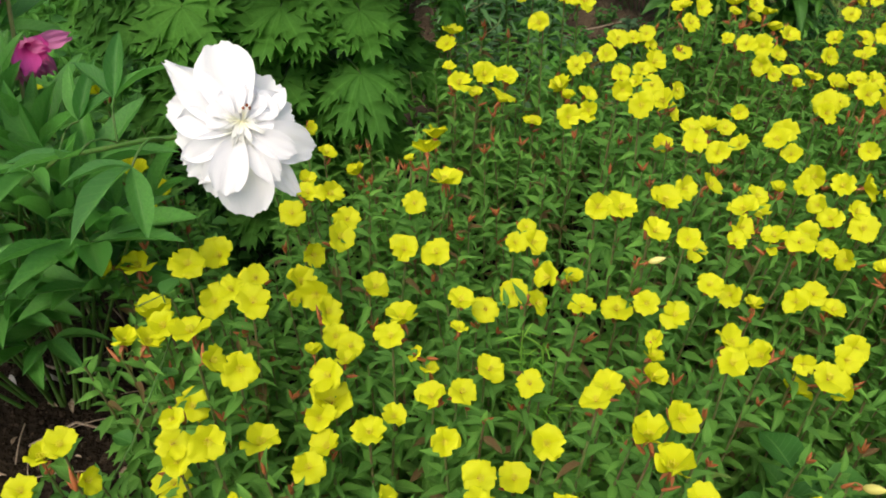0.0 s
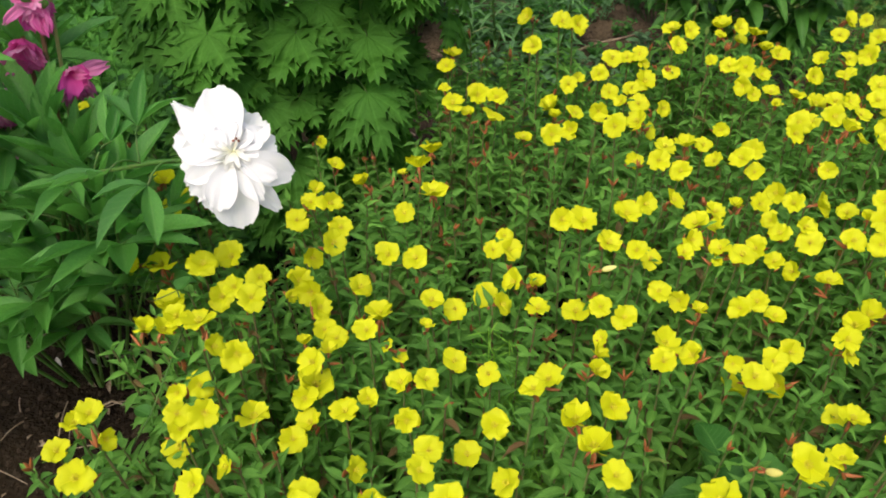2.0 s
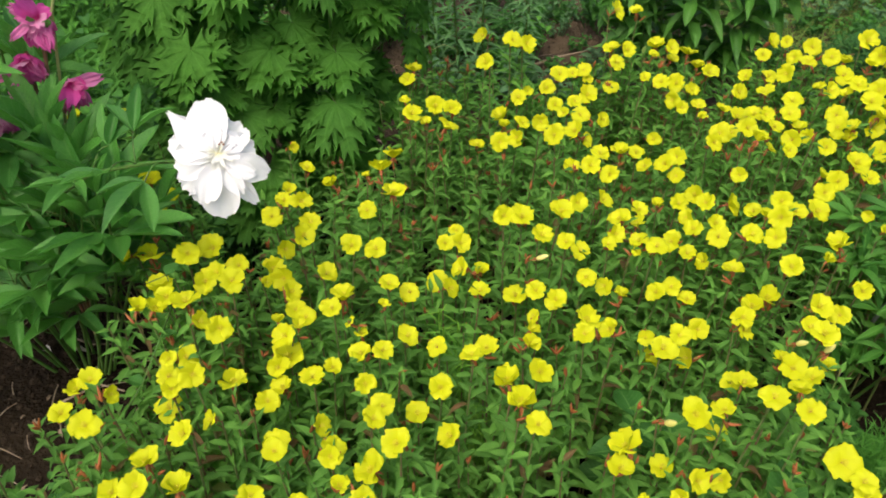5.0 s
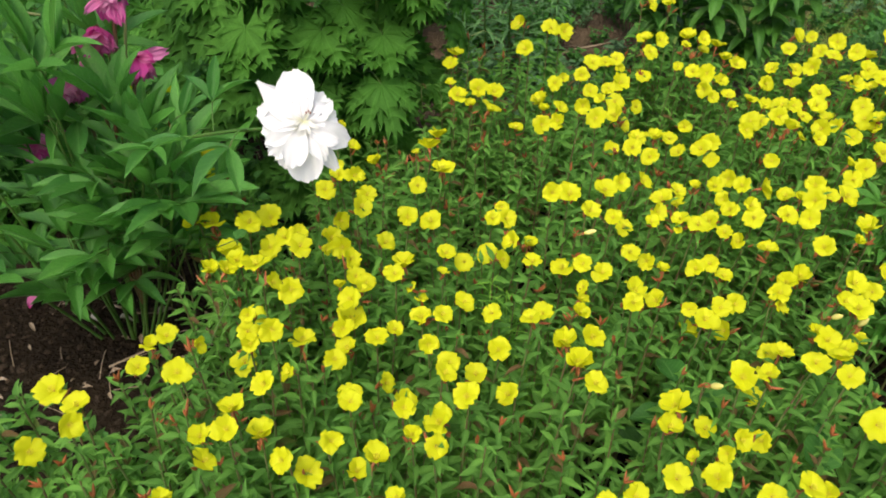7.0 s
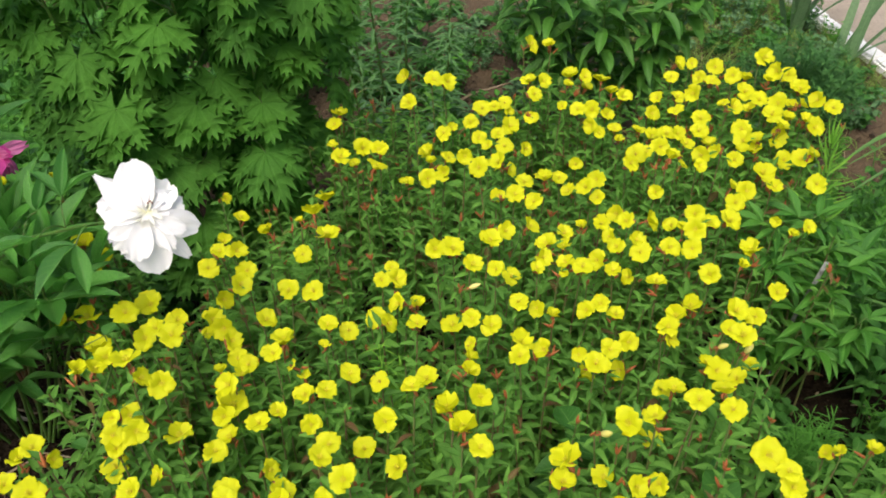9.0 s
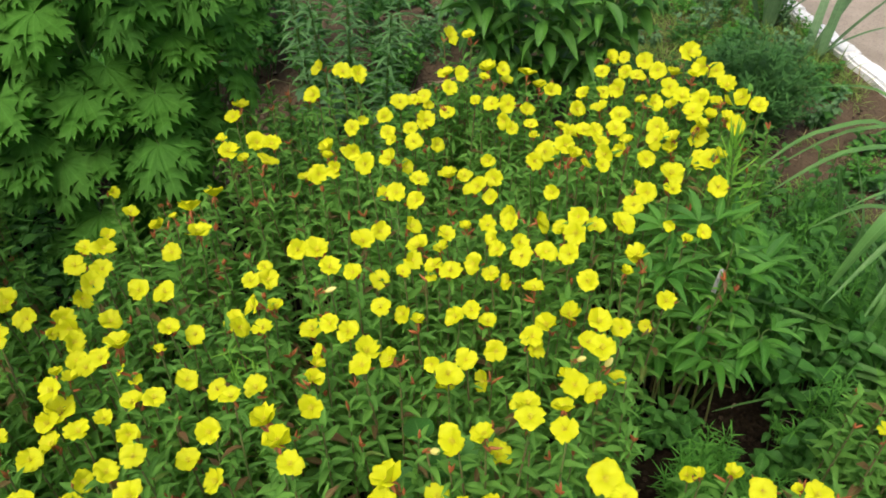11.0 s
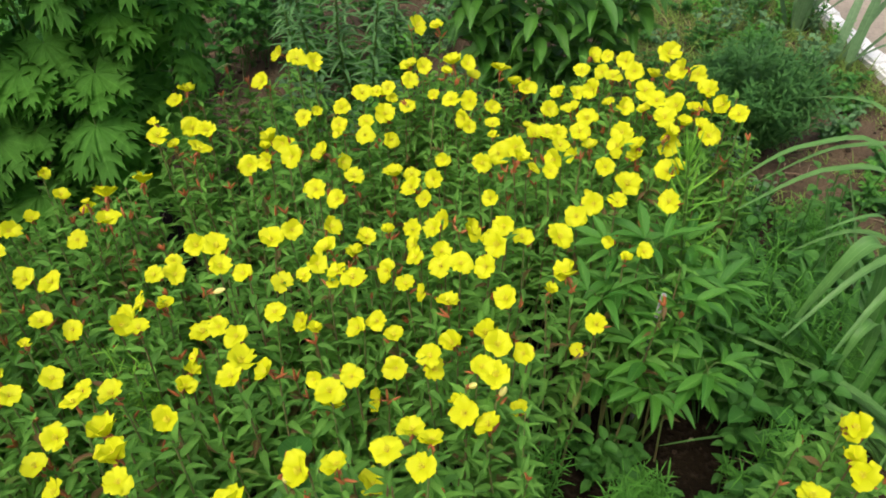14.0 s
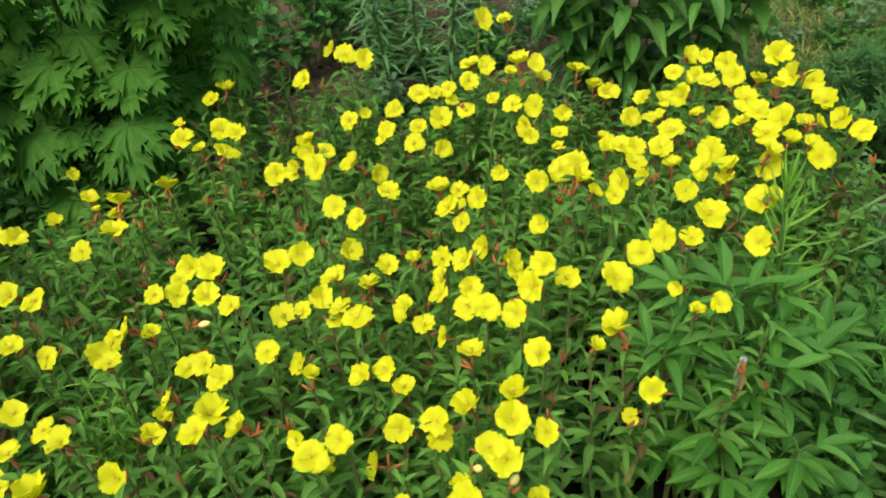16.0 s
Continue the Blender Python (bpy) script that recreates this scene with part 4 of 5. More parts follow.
def wide_petal(width, length, curl, crinkle, seed, tip=0.0):
    r = random.Random(seed)
    ph = r.uniform(0, 6)

    def shape(s, c):
        w = width * (0.18 + 0.82 * math.sin(math.pi * 0.5 * min(1, s * 1.35)) ** 0.9) * (1 - tip * s * s) * math.sqrt(max(0.02, 1 - max(0, (s - 0.7) / 0.3) ** 2 * 0.5))
        rag = crinkle * (math.sin(c * 7 + ph) + 0.6 * math.sin(c * 17 + 2 * ph))
        y = length * (s - 0.13 * abs(c) ** 2.6 * s + rag * s ** 4)
        z = length * (0.34 * s - curl * s * s) + 0.18 * width * c * c + crinkle * length * 0.9 * math.sin(c * 9 + ph + 2 * s) * s ** 2
        return (0.5 * w * c, y, z)
    return grid_template(12, 13, shape)


def white_peony():
    """The large white bloom, turned to the open side of the bed, on its long stem."""
    cx, cy, cz = -0.182, 0.585, 0.868
    head = thing("white_peony", cx, cy, cz, "large white peony bloom, fully open, on an arching stem", "peony")
    n = Vector((0.16, -0.80, 0.58)).normalized()
    m = aim((0, 0, 0), Vector((0, 0, 1)) - n * n.z, n)
    outer = ((131, 9.4, 4.8, 0.1, 0.75), (155, 7.0, 4.8, 0.12, 0.3), (97, 8.3, 5.2, 0.12, 0.0), (56, 5.6, 4.8, 0.2, 0.0), (22, 5.0, 4.2, 0.25, 0.0), (-22, 6.9, 3.8, 0.2, 0.0), (-57, 7.9, 2.5, 0.15, 0.1), (-93, 8.1, 5.0, 0.1, 0.0), (-146, 6.3, 4.0, 0.12, 0.0), (180, 5.9, 5.0, 0.1, 0.0), (-122, 6.6, 3.2, 0.08, 0.0))
    cup = ((-112, 6.0, 3.4, 0.05, 0.0), (-62, 5.6, 2.4, 0.05, 0.0), (-30, 5.2, 2.4, 0.08, 0.0))
    for i, (a, ln, wd, curl, tip) in enumerate(outer + cup):
        inner = i >= len(outer)
        lift = 0.004 + 0.0025 * (i % 3) if not inner else 0.0105 + 0.0012 * (i % 4)
        me = mesh_of("petal", wide_petal(1.02 * wd / 100, 0.92 * ln / 100, 0.27 + curl, 0.024 if inner else (0.02, 0.02, 0.02, 0.045, 0.035)[i % 5], i, tip), WHITE_PETAL)
        part("petal", me, None, head, m=m @ pose(0, 0, lift, 0, 0, a - 90) @ pose(0, 0.004, 0, 1 if inner else -6))
    r = random.Random(4)
    # a soft mass of ruffled petals above the heart
    for i in range(7):
        a = 70 + (i - 3) * 24 + r.uniform(-6, 6)
        me = mesh_of("inner_petal", wide_petal(r.uniform(0.03, 0.04), r.uniform(0.022, 0.03), r.uniform(0.3, 0.4), 0.025, i + 90), WHITE_PETAL)
        part("inner_petal", me, None, head, "", m @ pose(0.002, 0.005, 0.010 + 0.0005 * i, 0, 0, a - 90) @ pose(0, 0.002 + 0.006 * r.random(), 0, r.uniform(-6, 4), r.uniform(-5, 5)))
    for i in range(26):
        a = -85 + r.gauss(0, 62)
        me = mesh_of("inner_petal", wide_petal(r.uniform(0.003, 0.008), r.uniform(0.012, 0.026), r.uniform(0.1, 0.5), 0.05, i + 50), CREAM_PETAL)
        part("inner_petal", me, None, head, "narrow cream-coloured inner petal", m @ pose(0.002, 0.008, 0.014, 0, 0, a - 90) @ pose(0, 0.001, 0, r.uniform(-4, 24)))
    s = Soup()
    for k in range(3):
        s.add(BUD, m @ pose(0.008 + 0.003 * math.cos(k * 1.26), 0.016 + 0.003 * math.sin(k * 1.26), 0.024, r.uniform(-18, 18), r.uniform(-18, 18), 0) @ Matrix.Diagonal((0.011, 0.011, 0.006, 1)))
    part("pistil", s, RED_BUD, head, "small reddish pistil")
    back = -n * 0.012
    foot = Vector((-0.70 - cx, 0.90 - cy, 0.36 - cz))
    part("stem", Soup().add(tube([foot, Vector((-0.40, 0.25, -0.26)), Vector((-0.28, 0.17, -0.15)), Vector((-0.13, 0.08, -0.065)), back + Vector((-0.03, 0.02, -0.015)), back], [0.0036, 0.0034, 0.003, 0.0028, 0.0026, 0.005], 7)), GREEN_STEM, head)
    for k in range(6):
        part("sepal", DARK_LEAFLETS[k % 4], None, head, m=m @ pose(0, 0, -0.008, 0, 0, 60 * k) @ pose(0, 0.006, 0, -20) @ Matrix.Diagonal((0.045, 0.045, 0.045, 1)))
    for p, az, el in (((-0.17, 0.105, -0.085), 100, 40), ((-0.17, 0.105, -0.085), -120, 15), ((-0.28, 0.17, -0.15), 60, 35), ((-0.28, 0.17, -0.15), -100, 15), ((-0.10, 0.06, -0.05), -110, 0)):
        compound_leaf(head, p, az, el, 0.05, 0.09, DARK_LEAFLETS, GREEN_STEM, r, groups=1)


white_peony()


def pink_peony(x, y, z, size, dx, dy, dz, seed):
    """A fading pink bloom, its petals hanging and ragged."""
    r = random.Random(seed)
    t = thing("pink_peony", x, y, z, "drooping magenta-pink peony bloom, fading", "peony", "pink peonies")
    n = Vector((dx, dy, dz)).normalized()
    m = aim((0, 0, 0), n.orthogonal(), n)
    for i in range(18):
        ring = i // 6
        me = mesh_of("petal", wide_petal(size * r.uniform(0.45, 0.95), size * r.uniform(0.7, 1.4) * (1 - 0.15 * ring), r.uniform(0.0, 0.5), 0.08, seed * 40 + i), PINK_PETAL)
        out = m.to_3x3() @ heading(60 * i + 20 * ring + r.uniform(-22, 22), r.uniform(5, 40) + 14 * ring)
        hang = (out + Vector((0, 0, -r.uniform(0.1, 1.5)))).normalized()
        part("petal", me, None, t, m=aim(out * 0.006, hang, n + Vector((0, 0, 0.4)), 1.0))
    foot = Vector((-0.72 - x, 0.95 - y, 0.1 - z))
    part("stem", Soup().add(tube(bowed(foot, -n * 0.004, 0.05, 0.02), [0.004] * 6)), PINK_STEM, t)


pink_peony(-0.599, 1.01, 0.735, 0.042, 0.5, -0.7, -0.1, 2)
pink_peony(-0.664, 1.02, 0.79, 0.048, 0.15, -0.6, -0.5, 1)
pink_peony(-0.624, 1.03, 0.85, 0.042, 0.1, -0.6, 0.3, 3)
pink_peony(-0.684, 1.0, 0.72, 0.045, 0.2, -0.7, -0.5, 8)
pink_peony(-0.744, 1.0, 0.685, 0.048, 0.2, -0.8, -0.2, 6)
pink_peony(-0.784, 0.99, 0.625, 0.048, 0.2, -0.8, -0.2, 9)
pink_peony(-0.854, 0.99, 0.545, 0.04, 0.3, -0.8, -0.2, 7)
s = Soup().add(wide_petal(0.03, 0.05, 0.3, 0.05, 77))
fallen = thing("fallen_petal", -1.05, 0.995, 0.014, "fallen pink peony petal on dark soil", "petal")
part("petal", s, PINK_PETAL, fallen)

peony_clump(0.992, 0.885, [(-0.06, 0.06, 0.48), (0.06, 0.08, 0.46), (-0.10, -0.02, 0.43), (0.10, 0.0, 0.42), (0.12, 0.06, 0.40), (0.10, -0.08, 0.32), (0.0, 0.04, 0.50), (-0.01, -0.06, 0.33), (0.05, -0.02, 0.42)],
            "bushy mid-green peony without blooms, beside a grey stake", LIGHT_LEAFLETS, GREEN_STEM, 0.09, 8, 0.06, (3, 5), True)
stake = thing("garden_stake", 1.005, 0.90, 0, "weathered grey wooden stake pushed into the soil", "stake")
part("post", Soup().add(tube([(0.01, 0.02, -0.05), (0, 0, 0.19), (-0.006, -0.035, 0.35), (-0.009, -0.063, 0.475), (-0.0092, -0.0635, 0.477)], [0.005, 0.005, 0.005, 0.005, 0.0005], 6)), STAKE_WOOD, stake)


stalk = thing("flower_stalk", -0.75, 1.10, 0, "bare pale yellow-green stalk rising through the peony", "stalk")
part("stem", Soup().add(tube([Vector(p) for p in ((0, 0, -0.02), (0.07, -0.04, 0.55), (0.155, -0.07, 0.865), (0.209, -0.07, 0.983), (0.26, -0.07, 1.08), (0.2602, -0.07, 1.0805))], [0.0036, 0.0034, 0.0032, 0.003, 0.003, 0.0004], 6)), PALE_STALK, stalk)


straw = thing("flower_stalk", -1.22, 1.34, 0, "bent straw-coloured dry stalk behind the peony", "stalk")
part("stem", Soup().add(tube([Vector(p) for p in ((0, 0, -0.02), (0.02, -0.02, 0.45), (0.08, -0.03, 0.66), (0.20, -0.04, 0.687), (0.285, -0.04, 0.673), (0.2852, -0.04, 0.673))], [0.0042, 0.004, 0.0038, 0.0034, 0.003, 0.0004], 6)), PALE_STALK, straw)


# ---- monkshood: tall clump with deeply cut leaves ----
def palmate_template(seed, droop):
    """A hand-shaped leaf, one across, of seven toothed lobes meeting at the stalk."""
    r = random.Random(seed)
    V, Q, A = [], [], []
    mids = (0.02, 0.22, 0.36, 0.46, 0.52, 0.60, 0.66, 0.76, 0.82, 1.0)
    edge = ((0.02, 0.02), (0.20, 0.085), (0.36, 0.19), (0.66, 0.39), (0.54, 0.235), (0.84, 0.31), (0.69, 0.165), (0.95, 0.16), (0.83, 0.06), (1.0, 0.003))
    for turn, ln in ((0, 0.62), (42, 0.58), (-42, 0.58), (86, 0.52), (-86, 0.52), (132, 0.38), (-132, 0.38)):
        a, base = radians(turn + r.uniform(-5, 5)), len(V)
        ln *= r.uniform(0.92, 1.06)
        for (es, ew), ms in zip(edge, mids):
            for c, s, wd in ((-1, es, ew), (0, ms, 0), (1, es, ew)):
                x, y = c * wd * ln * r.uniform(0.9, 1.1), s * ln
                rad = math.hypot(x, y)
                z = 0.10 * ln * abs(c) * wd * 4 - droop * rad * rad * 1.6 + 0.02 * (abs(turn) / 60) * s
                V.append((x * math.cos(a) + y * math.sin(a), -x * math.sin(a) + y * math.cos(a), z))
                A.append((c, s, 0))
        for i in range(len(mids) - 1):
            for j in range(2):
                Q.append((base + 3 * i + j, base + 3 * i + j + 1, base + 3 * i + j + 4, base + 3 * i + j + 3))
    return np.array(V), np.array(Q), np.array(A)


PALMATE = [mesh_of("blade", palmate_template(k, d), MONKSHOOD_LEAF) for k, d in enumerate((0.2, 0.45, 0.7, 0.35))]


def monkshood(x, y, stems, seed):
    r = random.Random(seed)
    t = thing("monkshood", x, y, 0, "tall clump of monkshood with deeply cut green leaves", "plant")
    for sx, sy, sz in stems:
        pts = peony_stem(t, (0.5 * sx, 0.5 * sy, -0.01), (sx, sy, sz), r, GREEN_STEM, 0.005, 10)
        az = r.uniform(0, 360)
        for i in range(14):
            f = 0.38 + 0.62 * i / 13
            k = f * 9
            p = pts[min(8, int(k))].lerp(pts[min(8, int(k)) + 1], k - min(8, int(k)))
            az = -90 + r.gauss(0, 75)
            el = r.uniform(5, 40)
            reach = r.uniform(0.07, 0.15) * (1.15 - 0.5 * f)
            q = p + heading(az, el) * reach
            leaf = part("leaf", Soup().add(tube(bowed(p, q, 0.01), [0.002] * 6, 4)), GREEN_STEM, t)
            tilt = heading(-90 + 0.6 * (az + 90), r.uniform(52, 84))
            part("blade", r.choice(PALMATE), None, leaf, m=aim(q, heading(az + r.uniform(-25, 25), r.uniform(-45, -5)), tilt, r.uniform(0.13, 0.195)))


monkshood(-0.30, 1.50, [(-0.02, -0.12, 0.98), (0.14, -0.10, 1.0), (-0.18, -0.10, 1.05), (0.26, -0.02, 0.92), (-0.30, -0.12, 1.0), (0.05, 0.08, 1.15), (-0.12, 0.06, 1.15), (0.28, 0.12, 1.0), (-0.32, 0.08, 1.05), (0.10, -0.16, 0.62), (-0.12, -0.18, 0.66), (-0.38, -0.02, 0.85)], 21)


# ---- leafy bushes behind the bed ----
def leafy_bush(x, y, stems, label, meshes, size, seed, per_stem, stem_material, category="shrub", droop=(-35, 25)):
    r = random.Random(seed)
    t = thing("leafy_bush", x, y, 0, label, category)
    for sx, sy, sz in stems:
        pts = peony_stem(t, (0.3 * sx, 0.3 * sy, -0.01), (sx, sy, sz), r, stem_material, 0.004, 8)
        az = r.uniform(0, 360)
        for i in range(per_stem):
            f = 0.3 + 0.7 * i / (per_stem - 1)
            k = f * 7
            p = pts[min(6, int(k))].lerp(pts[min(6, int(k)) + 1], k - min(6, int(k)))
            az += 137.5 + r.uniform(-20, 20)
            part("leaf", r.choice(meshes), None, t, m=aim(p, heading(az, r.uniform(*droop)), (r.uniform(-.3, .3), r.uniform(-.3, .3), 1), size * r.uniform(0.75, 1.15)))
    return t


BUSH_LEAVES = [mesh_of("leaf", leaf_template(wd, b, f, p, 0.03, 8, 5, 0.8, tw), BUSH_LEAF) for wd, b, f, p, tw in ((0.34, 0.3, 0.3, 0.42, 0.1), (0.3, 0.5, 0.4, 0.4, -0.2), (0.38, 0.2, 0.3, 0.45, 0.2))]
br = random.Random(9)
leafy_bush(0.90, 2.24, [(0.33 * math.cos(a) * q, 0.2 * math.sin(a) * q, 0.62 - 0.12 * q * br.random()) for a, q in ((0.3, 1), (1.2, 0.9), (2.1, 1), (3.0, 1), (3.9, 1), (4.5, 1), (5.1, 1), (5.8, 1), (0.9, 0.4), (2.9, 0.5), (4.6, 0.5), (4.2, 0.9), (5.4, 0.9), (3.5, 0.8), (4.8, 0.8), (5.9, 0.7), (3.4, 1.05), (6.1, 1.05))],
           "dark green leafy perennial bush with pointed leaves", BUSH_LEAVES, 0.12, 13, 25, GREEN_STEM, droop=(-25, 35))


# ---- lilies: upright stems with whorls of narrow leaves ----
LILY_BLADE = leaf_template(0.15, 0.45, 0.5, 0.35, 0.02, 7, 3, 0.8)


def lily(x, y, h, seed):
    r = random.Random(seed)
    t = thing("lily", x, y, 0, "budless lily stem with narrow grey-green leaves", "lily", "lilies behind the bed")
    top = (r.uniform(-.06, .06), r.uniform(-.06, .06), h)
    pts = peony_stem(t, (0, 0, -0.01), top, r, GREEN_STEM, 0.005, 10)
    s = Soup()
    az = 0
    for i in range(64):
        f = 0.15 + 0.85 * i / 63
        k = f * 9
        p = pts[min(8, int(k))].lerp(pts[min(8, int(k)) + 1], k - min(8, int(k)))
        az += 137.5
        s.add(LILY_BLADE, aim(p, heading(az + r.uniform(-15, 15), r.uniform(5, 40)), size=r.uniform(0.075, 0.115) * (1.1 - 0.4 * f)))
    part("foliage", s, LILY_LEAF, t, "narrow grey-green leaves", kind="stuff")


for i, (x, y, h) in enumerate(((0.13, 2.20, 0.55), (0.22, 2.32, 0.60), (0.05, 2.34, 0.62), (0.30, 2.18, 0.45), (0.15, 2.50, 0.62), (-0.02, 2.55, 0.65), (0.38, 2.50, 0.5))):
    lily(x, y, h, 100 + i)


# ---- feathery plants ----
NEEDLE = leaf_template(0.15, 0.2, 0.0, 0.4, 0, 4, 2, 0.6)
THREAD = leaf_template(0.075, 0.25, 0.0, 0.4, 0, 4, 3, 0.5)


def feathery(name, x, y, z, spread_xy, height, shoots, label, category, material, size, seed, needles=42):
    """Fine thread-like leaves along many thin shoots."""
    r = random.Random(seed)
    t = thing(name, x, y, z, label, category)
    leaves = Soup()
    for i in range(shoots):
        if name == "feathery_bush":
            leaves = Soup()
        a, q = r.uniform(0, 2 * math.pi), math.sqrt(r.random())
        top = Vector((spread_xy * q * math.cos(a), spread_xy * q * math.sin(a), height * (1 - 0.45 * q * q) * r.uniform(0.75, 1.05)))
        pts = bowed((0.2 * top.x, 0.2 * top.y, -0.01), top, 0, r.uniform(-.02, .02))
        leaves.add(tube(pts, [0.0022, 0.002, 0.0018, 0.0016, 0.0013, 0.001], 4))
        az = r.uniform(0, 360)
        for k in range(needles):
            f = 0.3 + 0.7 * k / (needles - 1)
            j = f * 5
            p = pts[min(4, int(j))].lerp(pts[min(4, int(j)) + 1], j - min(4, int(j)))
            az += 137.5
            leaves.add(NEEDLE if name == "feathery_bush" else THREAD, aim(p, heading(az, r.uniform(0, 55)), size=size * r.uniform(0.6, 1.2)))
        if name == "feathery_bush":
            part("shoot", leaves, material, t)
    if name != "feathery_bush":
        part("foliage", leaves, material, t, "thread-like leaves", kind="stuff")


feathery("feathery_bush", 1.54, 2.06, 0, 0.23, 0.40, 120, "low feathery dark green bush at the end of the bed", "shrub", DARK_FEATHER, 0.042, 31, needles=80)
SPIKE = leaf_template(0.085, -0.25, 0.3, 0.35, 0, 6, 3, 0.6)


def spiky_plant(x, y, h, size, seed):
    """One upright stem crowded with narrow leaves, densest at the top."""
    r = random.Random(seed)
    t = thing("young_plant", x, y, 0, "upright young plant with narrow bright green leaves", "plant")
    pts = peony_stem(t, (0.02, 0.02, -0.01), (0, 0, h), r, GREEN_STEM, 0.004, 8)
    s = Soup()
    for k in range(64):
        f = 1 - 0.62 * (k / 63) ** 1.5
        j = min(6, int(f * 7))
        p = pts[j].lerp(pts[j + 1], f * 7 - j)
        s.add(SPIKE, aim(p, heading(137.5 * k, 70 - 60 * min(1, k / 36) + r.uniform(-10, 10)), size=size * r.uniform(0.8, 1.2) * (0.6 + 0.4 * min(1, k / 20))))
    part("foliage", s, BRIGHT_FEATHER, t, "narrow bright green leaves", kind="stuff")


spiky_plant(1.045, 1.02, 0.64, 0.072, 32)
feathery("young_cosmos", 1.27, 1.05, 0, 0.12, 0.43, 14, "young cosmos seedlings with feathery green leaves", "plant", FEATHER_LEAF, 0.045, 33)
feathery("young_cosmos", 0.93, 0.60, 0, 0.06, 0.26, 12, "small cosmos seedling with feathery leaves over bare soil", "plant", FEATHER_LEAF, 0.035, 34)
feathery("young_cosmos", 0.80, 0.68, 0, 0.05, 0.34, 8, "small feathery seedling at the foot of the primroses", "plant", FEATHER_LEAF, 0.035, 35)
feathery("young_cosmos", 0.12, 0.64, 0, 0.06, 0.56, 14, "soft light green feathery sprig among primroses", "plant", BRIGHT_FEATHER, 0.032, 37)
feathery("young_cosmos", 0.19, 0.55, 0, 0.05, 0.55, 10, "soft light green feathery sprig among primroses", "plant", BRIGHT_FEATHER, 0.03, 38)
feathery("young_cosmos", 1.36, 0.96, 0, 0.10, 0.40, 14, "young cosmos seedlings with feathery green leaves", "plant", FEATHER_LEAF, 0.045, 42)
feathery("young_cosmos", 1.08, 0.56, 0, 0.07, 0.22, 12, "small cosmos seedling with feathery leaves over bare soil", "plant", FEATHER_LEAF, 0.035, 43)
feathery("young_cosmos", 1.22, 0.72, 0, 0.08, 0.30, 12, "young cosmos seedlings with feathery green leaves", "plant", FEATHER_LEAF, 0.04, 40)
feathery("young_cosmos", 1.30, 1.30, 0, 0.10, 0.24, 12, "low feathery seedlings beside the bed", "plant", DARK_FEATHER, 0.04, 41)


# ---- strap-leaved plants ----
STRAP = [leaf_template(wd, b, 0.6, 0.3, 0, 14, 3, 0.5, tw) for wd, b, tw in ((0.04, 0.75, 0.3), (0.034, 1.1, -0.4), (0.042, 0.9, 0.2))]
STRAP_MESH = [mesh_of("blade", s, LILAC_GREEN) for s in STRAP]
IRIS_MESH = [mesh_of("blade", leaf_template(0.085, b, 0.15, 0.35, 0, 10, 3, 0.45, tw), IRIS_LEAF) for b, tw in ((0.12, 0.1), (0.3, -0.2))]


def strap_plant(name, x, y, label, category, meshes, blades, size, seed, el=(35, 80), az=(0, 360)):
    r = random.Random(seed)
    t = thing(name, x, y, 0, label, category)
    for i in range(blades):
        a = r.uniform(*az)
        part("blade", r.choice(meshes), None, t, m=aim((0.03 * math.cos(a), 0.03 * math.sin(a), -0.01), heading(a, r.uniform(*el)), (0, 0, 1), size * r.uniform(0.7, 1.1)))
    return t


strap_plant("daylily", 1.54, 0.84, "arching strap-leaved daylily clump, light green", "daylily", STRAP_MESH, 26, 0.44, 52, (50, 82), (60, 180))
# shade within this clump is put into the colour: weed green, darker than daylily_leaf
SHADED_STRAP = [mesh_of("blade", leaf_template(wd, b, 0.5, 0.35, 0, 12, 3, 0.5, tw), WEED_LEAF) for wd, b, tw in ((0.075, 0.5, 0.3), (0.065, 0.8, -0.4), (0.08, 0.35, 0.2))]
strap_plant("daylily", 1.44, 0.90, "dense daylily clump with broad leaves, coloured darker to stand for shade", "daylily", SHADED_STRAP, 26, 0.40, 57, (58, 86), (30, 195))
strap_plant("iris", 2.05, 2.62, "iris fan with stiff grey-green sword leaves", "iris", IRIS_MESH, 5, 0.42, 53, (55, 82), (-60, 60))
strap_plant("iris", 1.98, 2.95, "iris fan with stiff grey-green sword leaves", "iris", IRIS_MESH, 12, 0.52, 54, (50, 85), (0, 360))


def ribbon(points, width, fold=0.35):
    """A long strap leaf along a curve through the points."""
    p = [Vector(q) for q in points]
    n = 18

    def along(s):
        k = s * (len(p) - 1)
        i = min(int(k), len(p) - 2)
        a, b, c, d = p[max(i - 1, 0)], p[i], p[i + 1], p[min(i + 2, len(p) - 1)]
        u = k - i
        return 0.5 * (2 * b + (c - a) * u + (2 * a - 5 * b + 4 * c - d) * u * u + (3 * b - a - 3 * c + d) * u ** 3)

    def shape(s, c):
        d = (along(min(1, s + 0.02)) - along(max(0, s - 0.02))).normalized()
        side = d.cross(Vector((0, 0, 1)))
        side = side.normalized() if side.length > 0.05 else Vector((0, 1, 0))
        w = 0.5 * width * min(1, (1.02 - s) * 2.2) ** 0.8 * min(1, 0.5 + 2 * s)
        return tuple(along(s) + side * w * c + side.cross(d) * fold * w * abs(c))
    return grid_template(n, 5, shape)


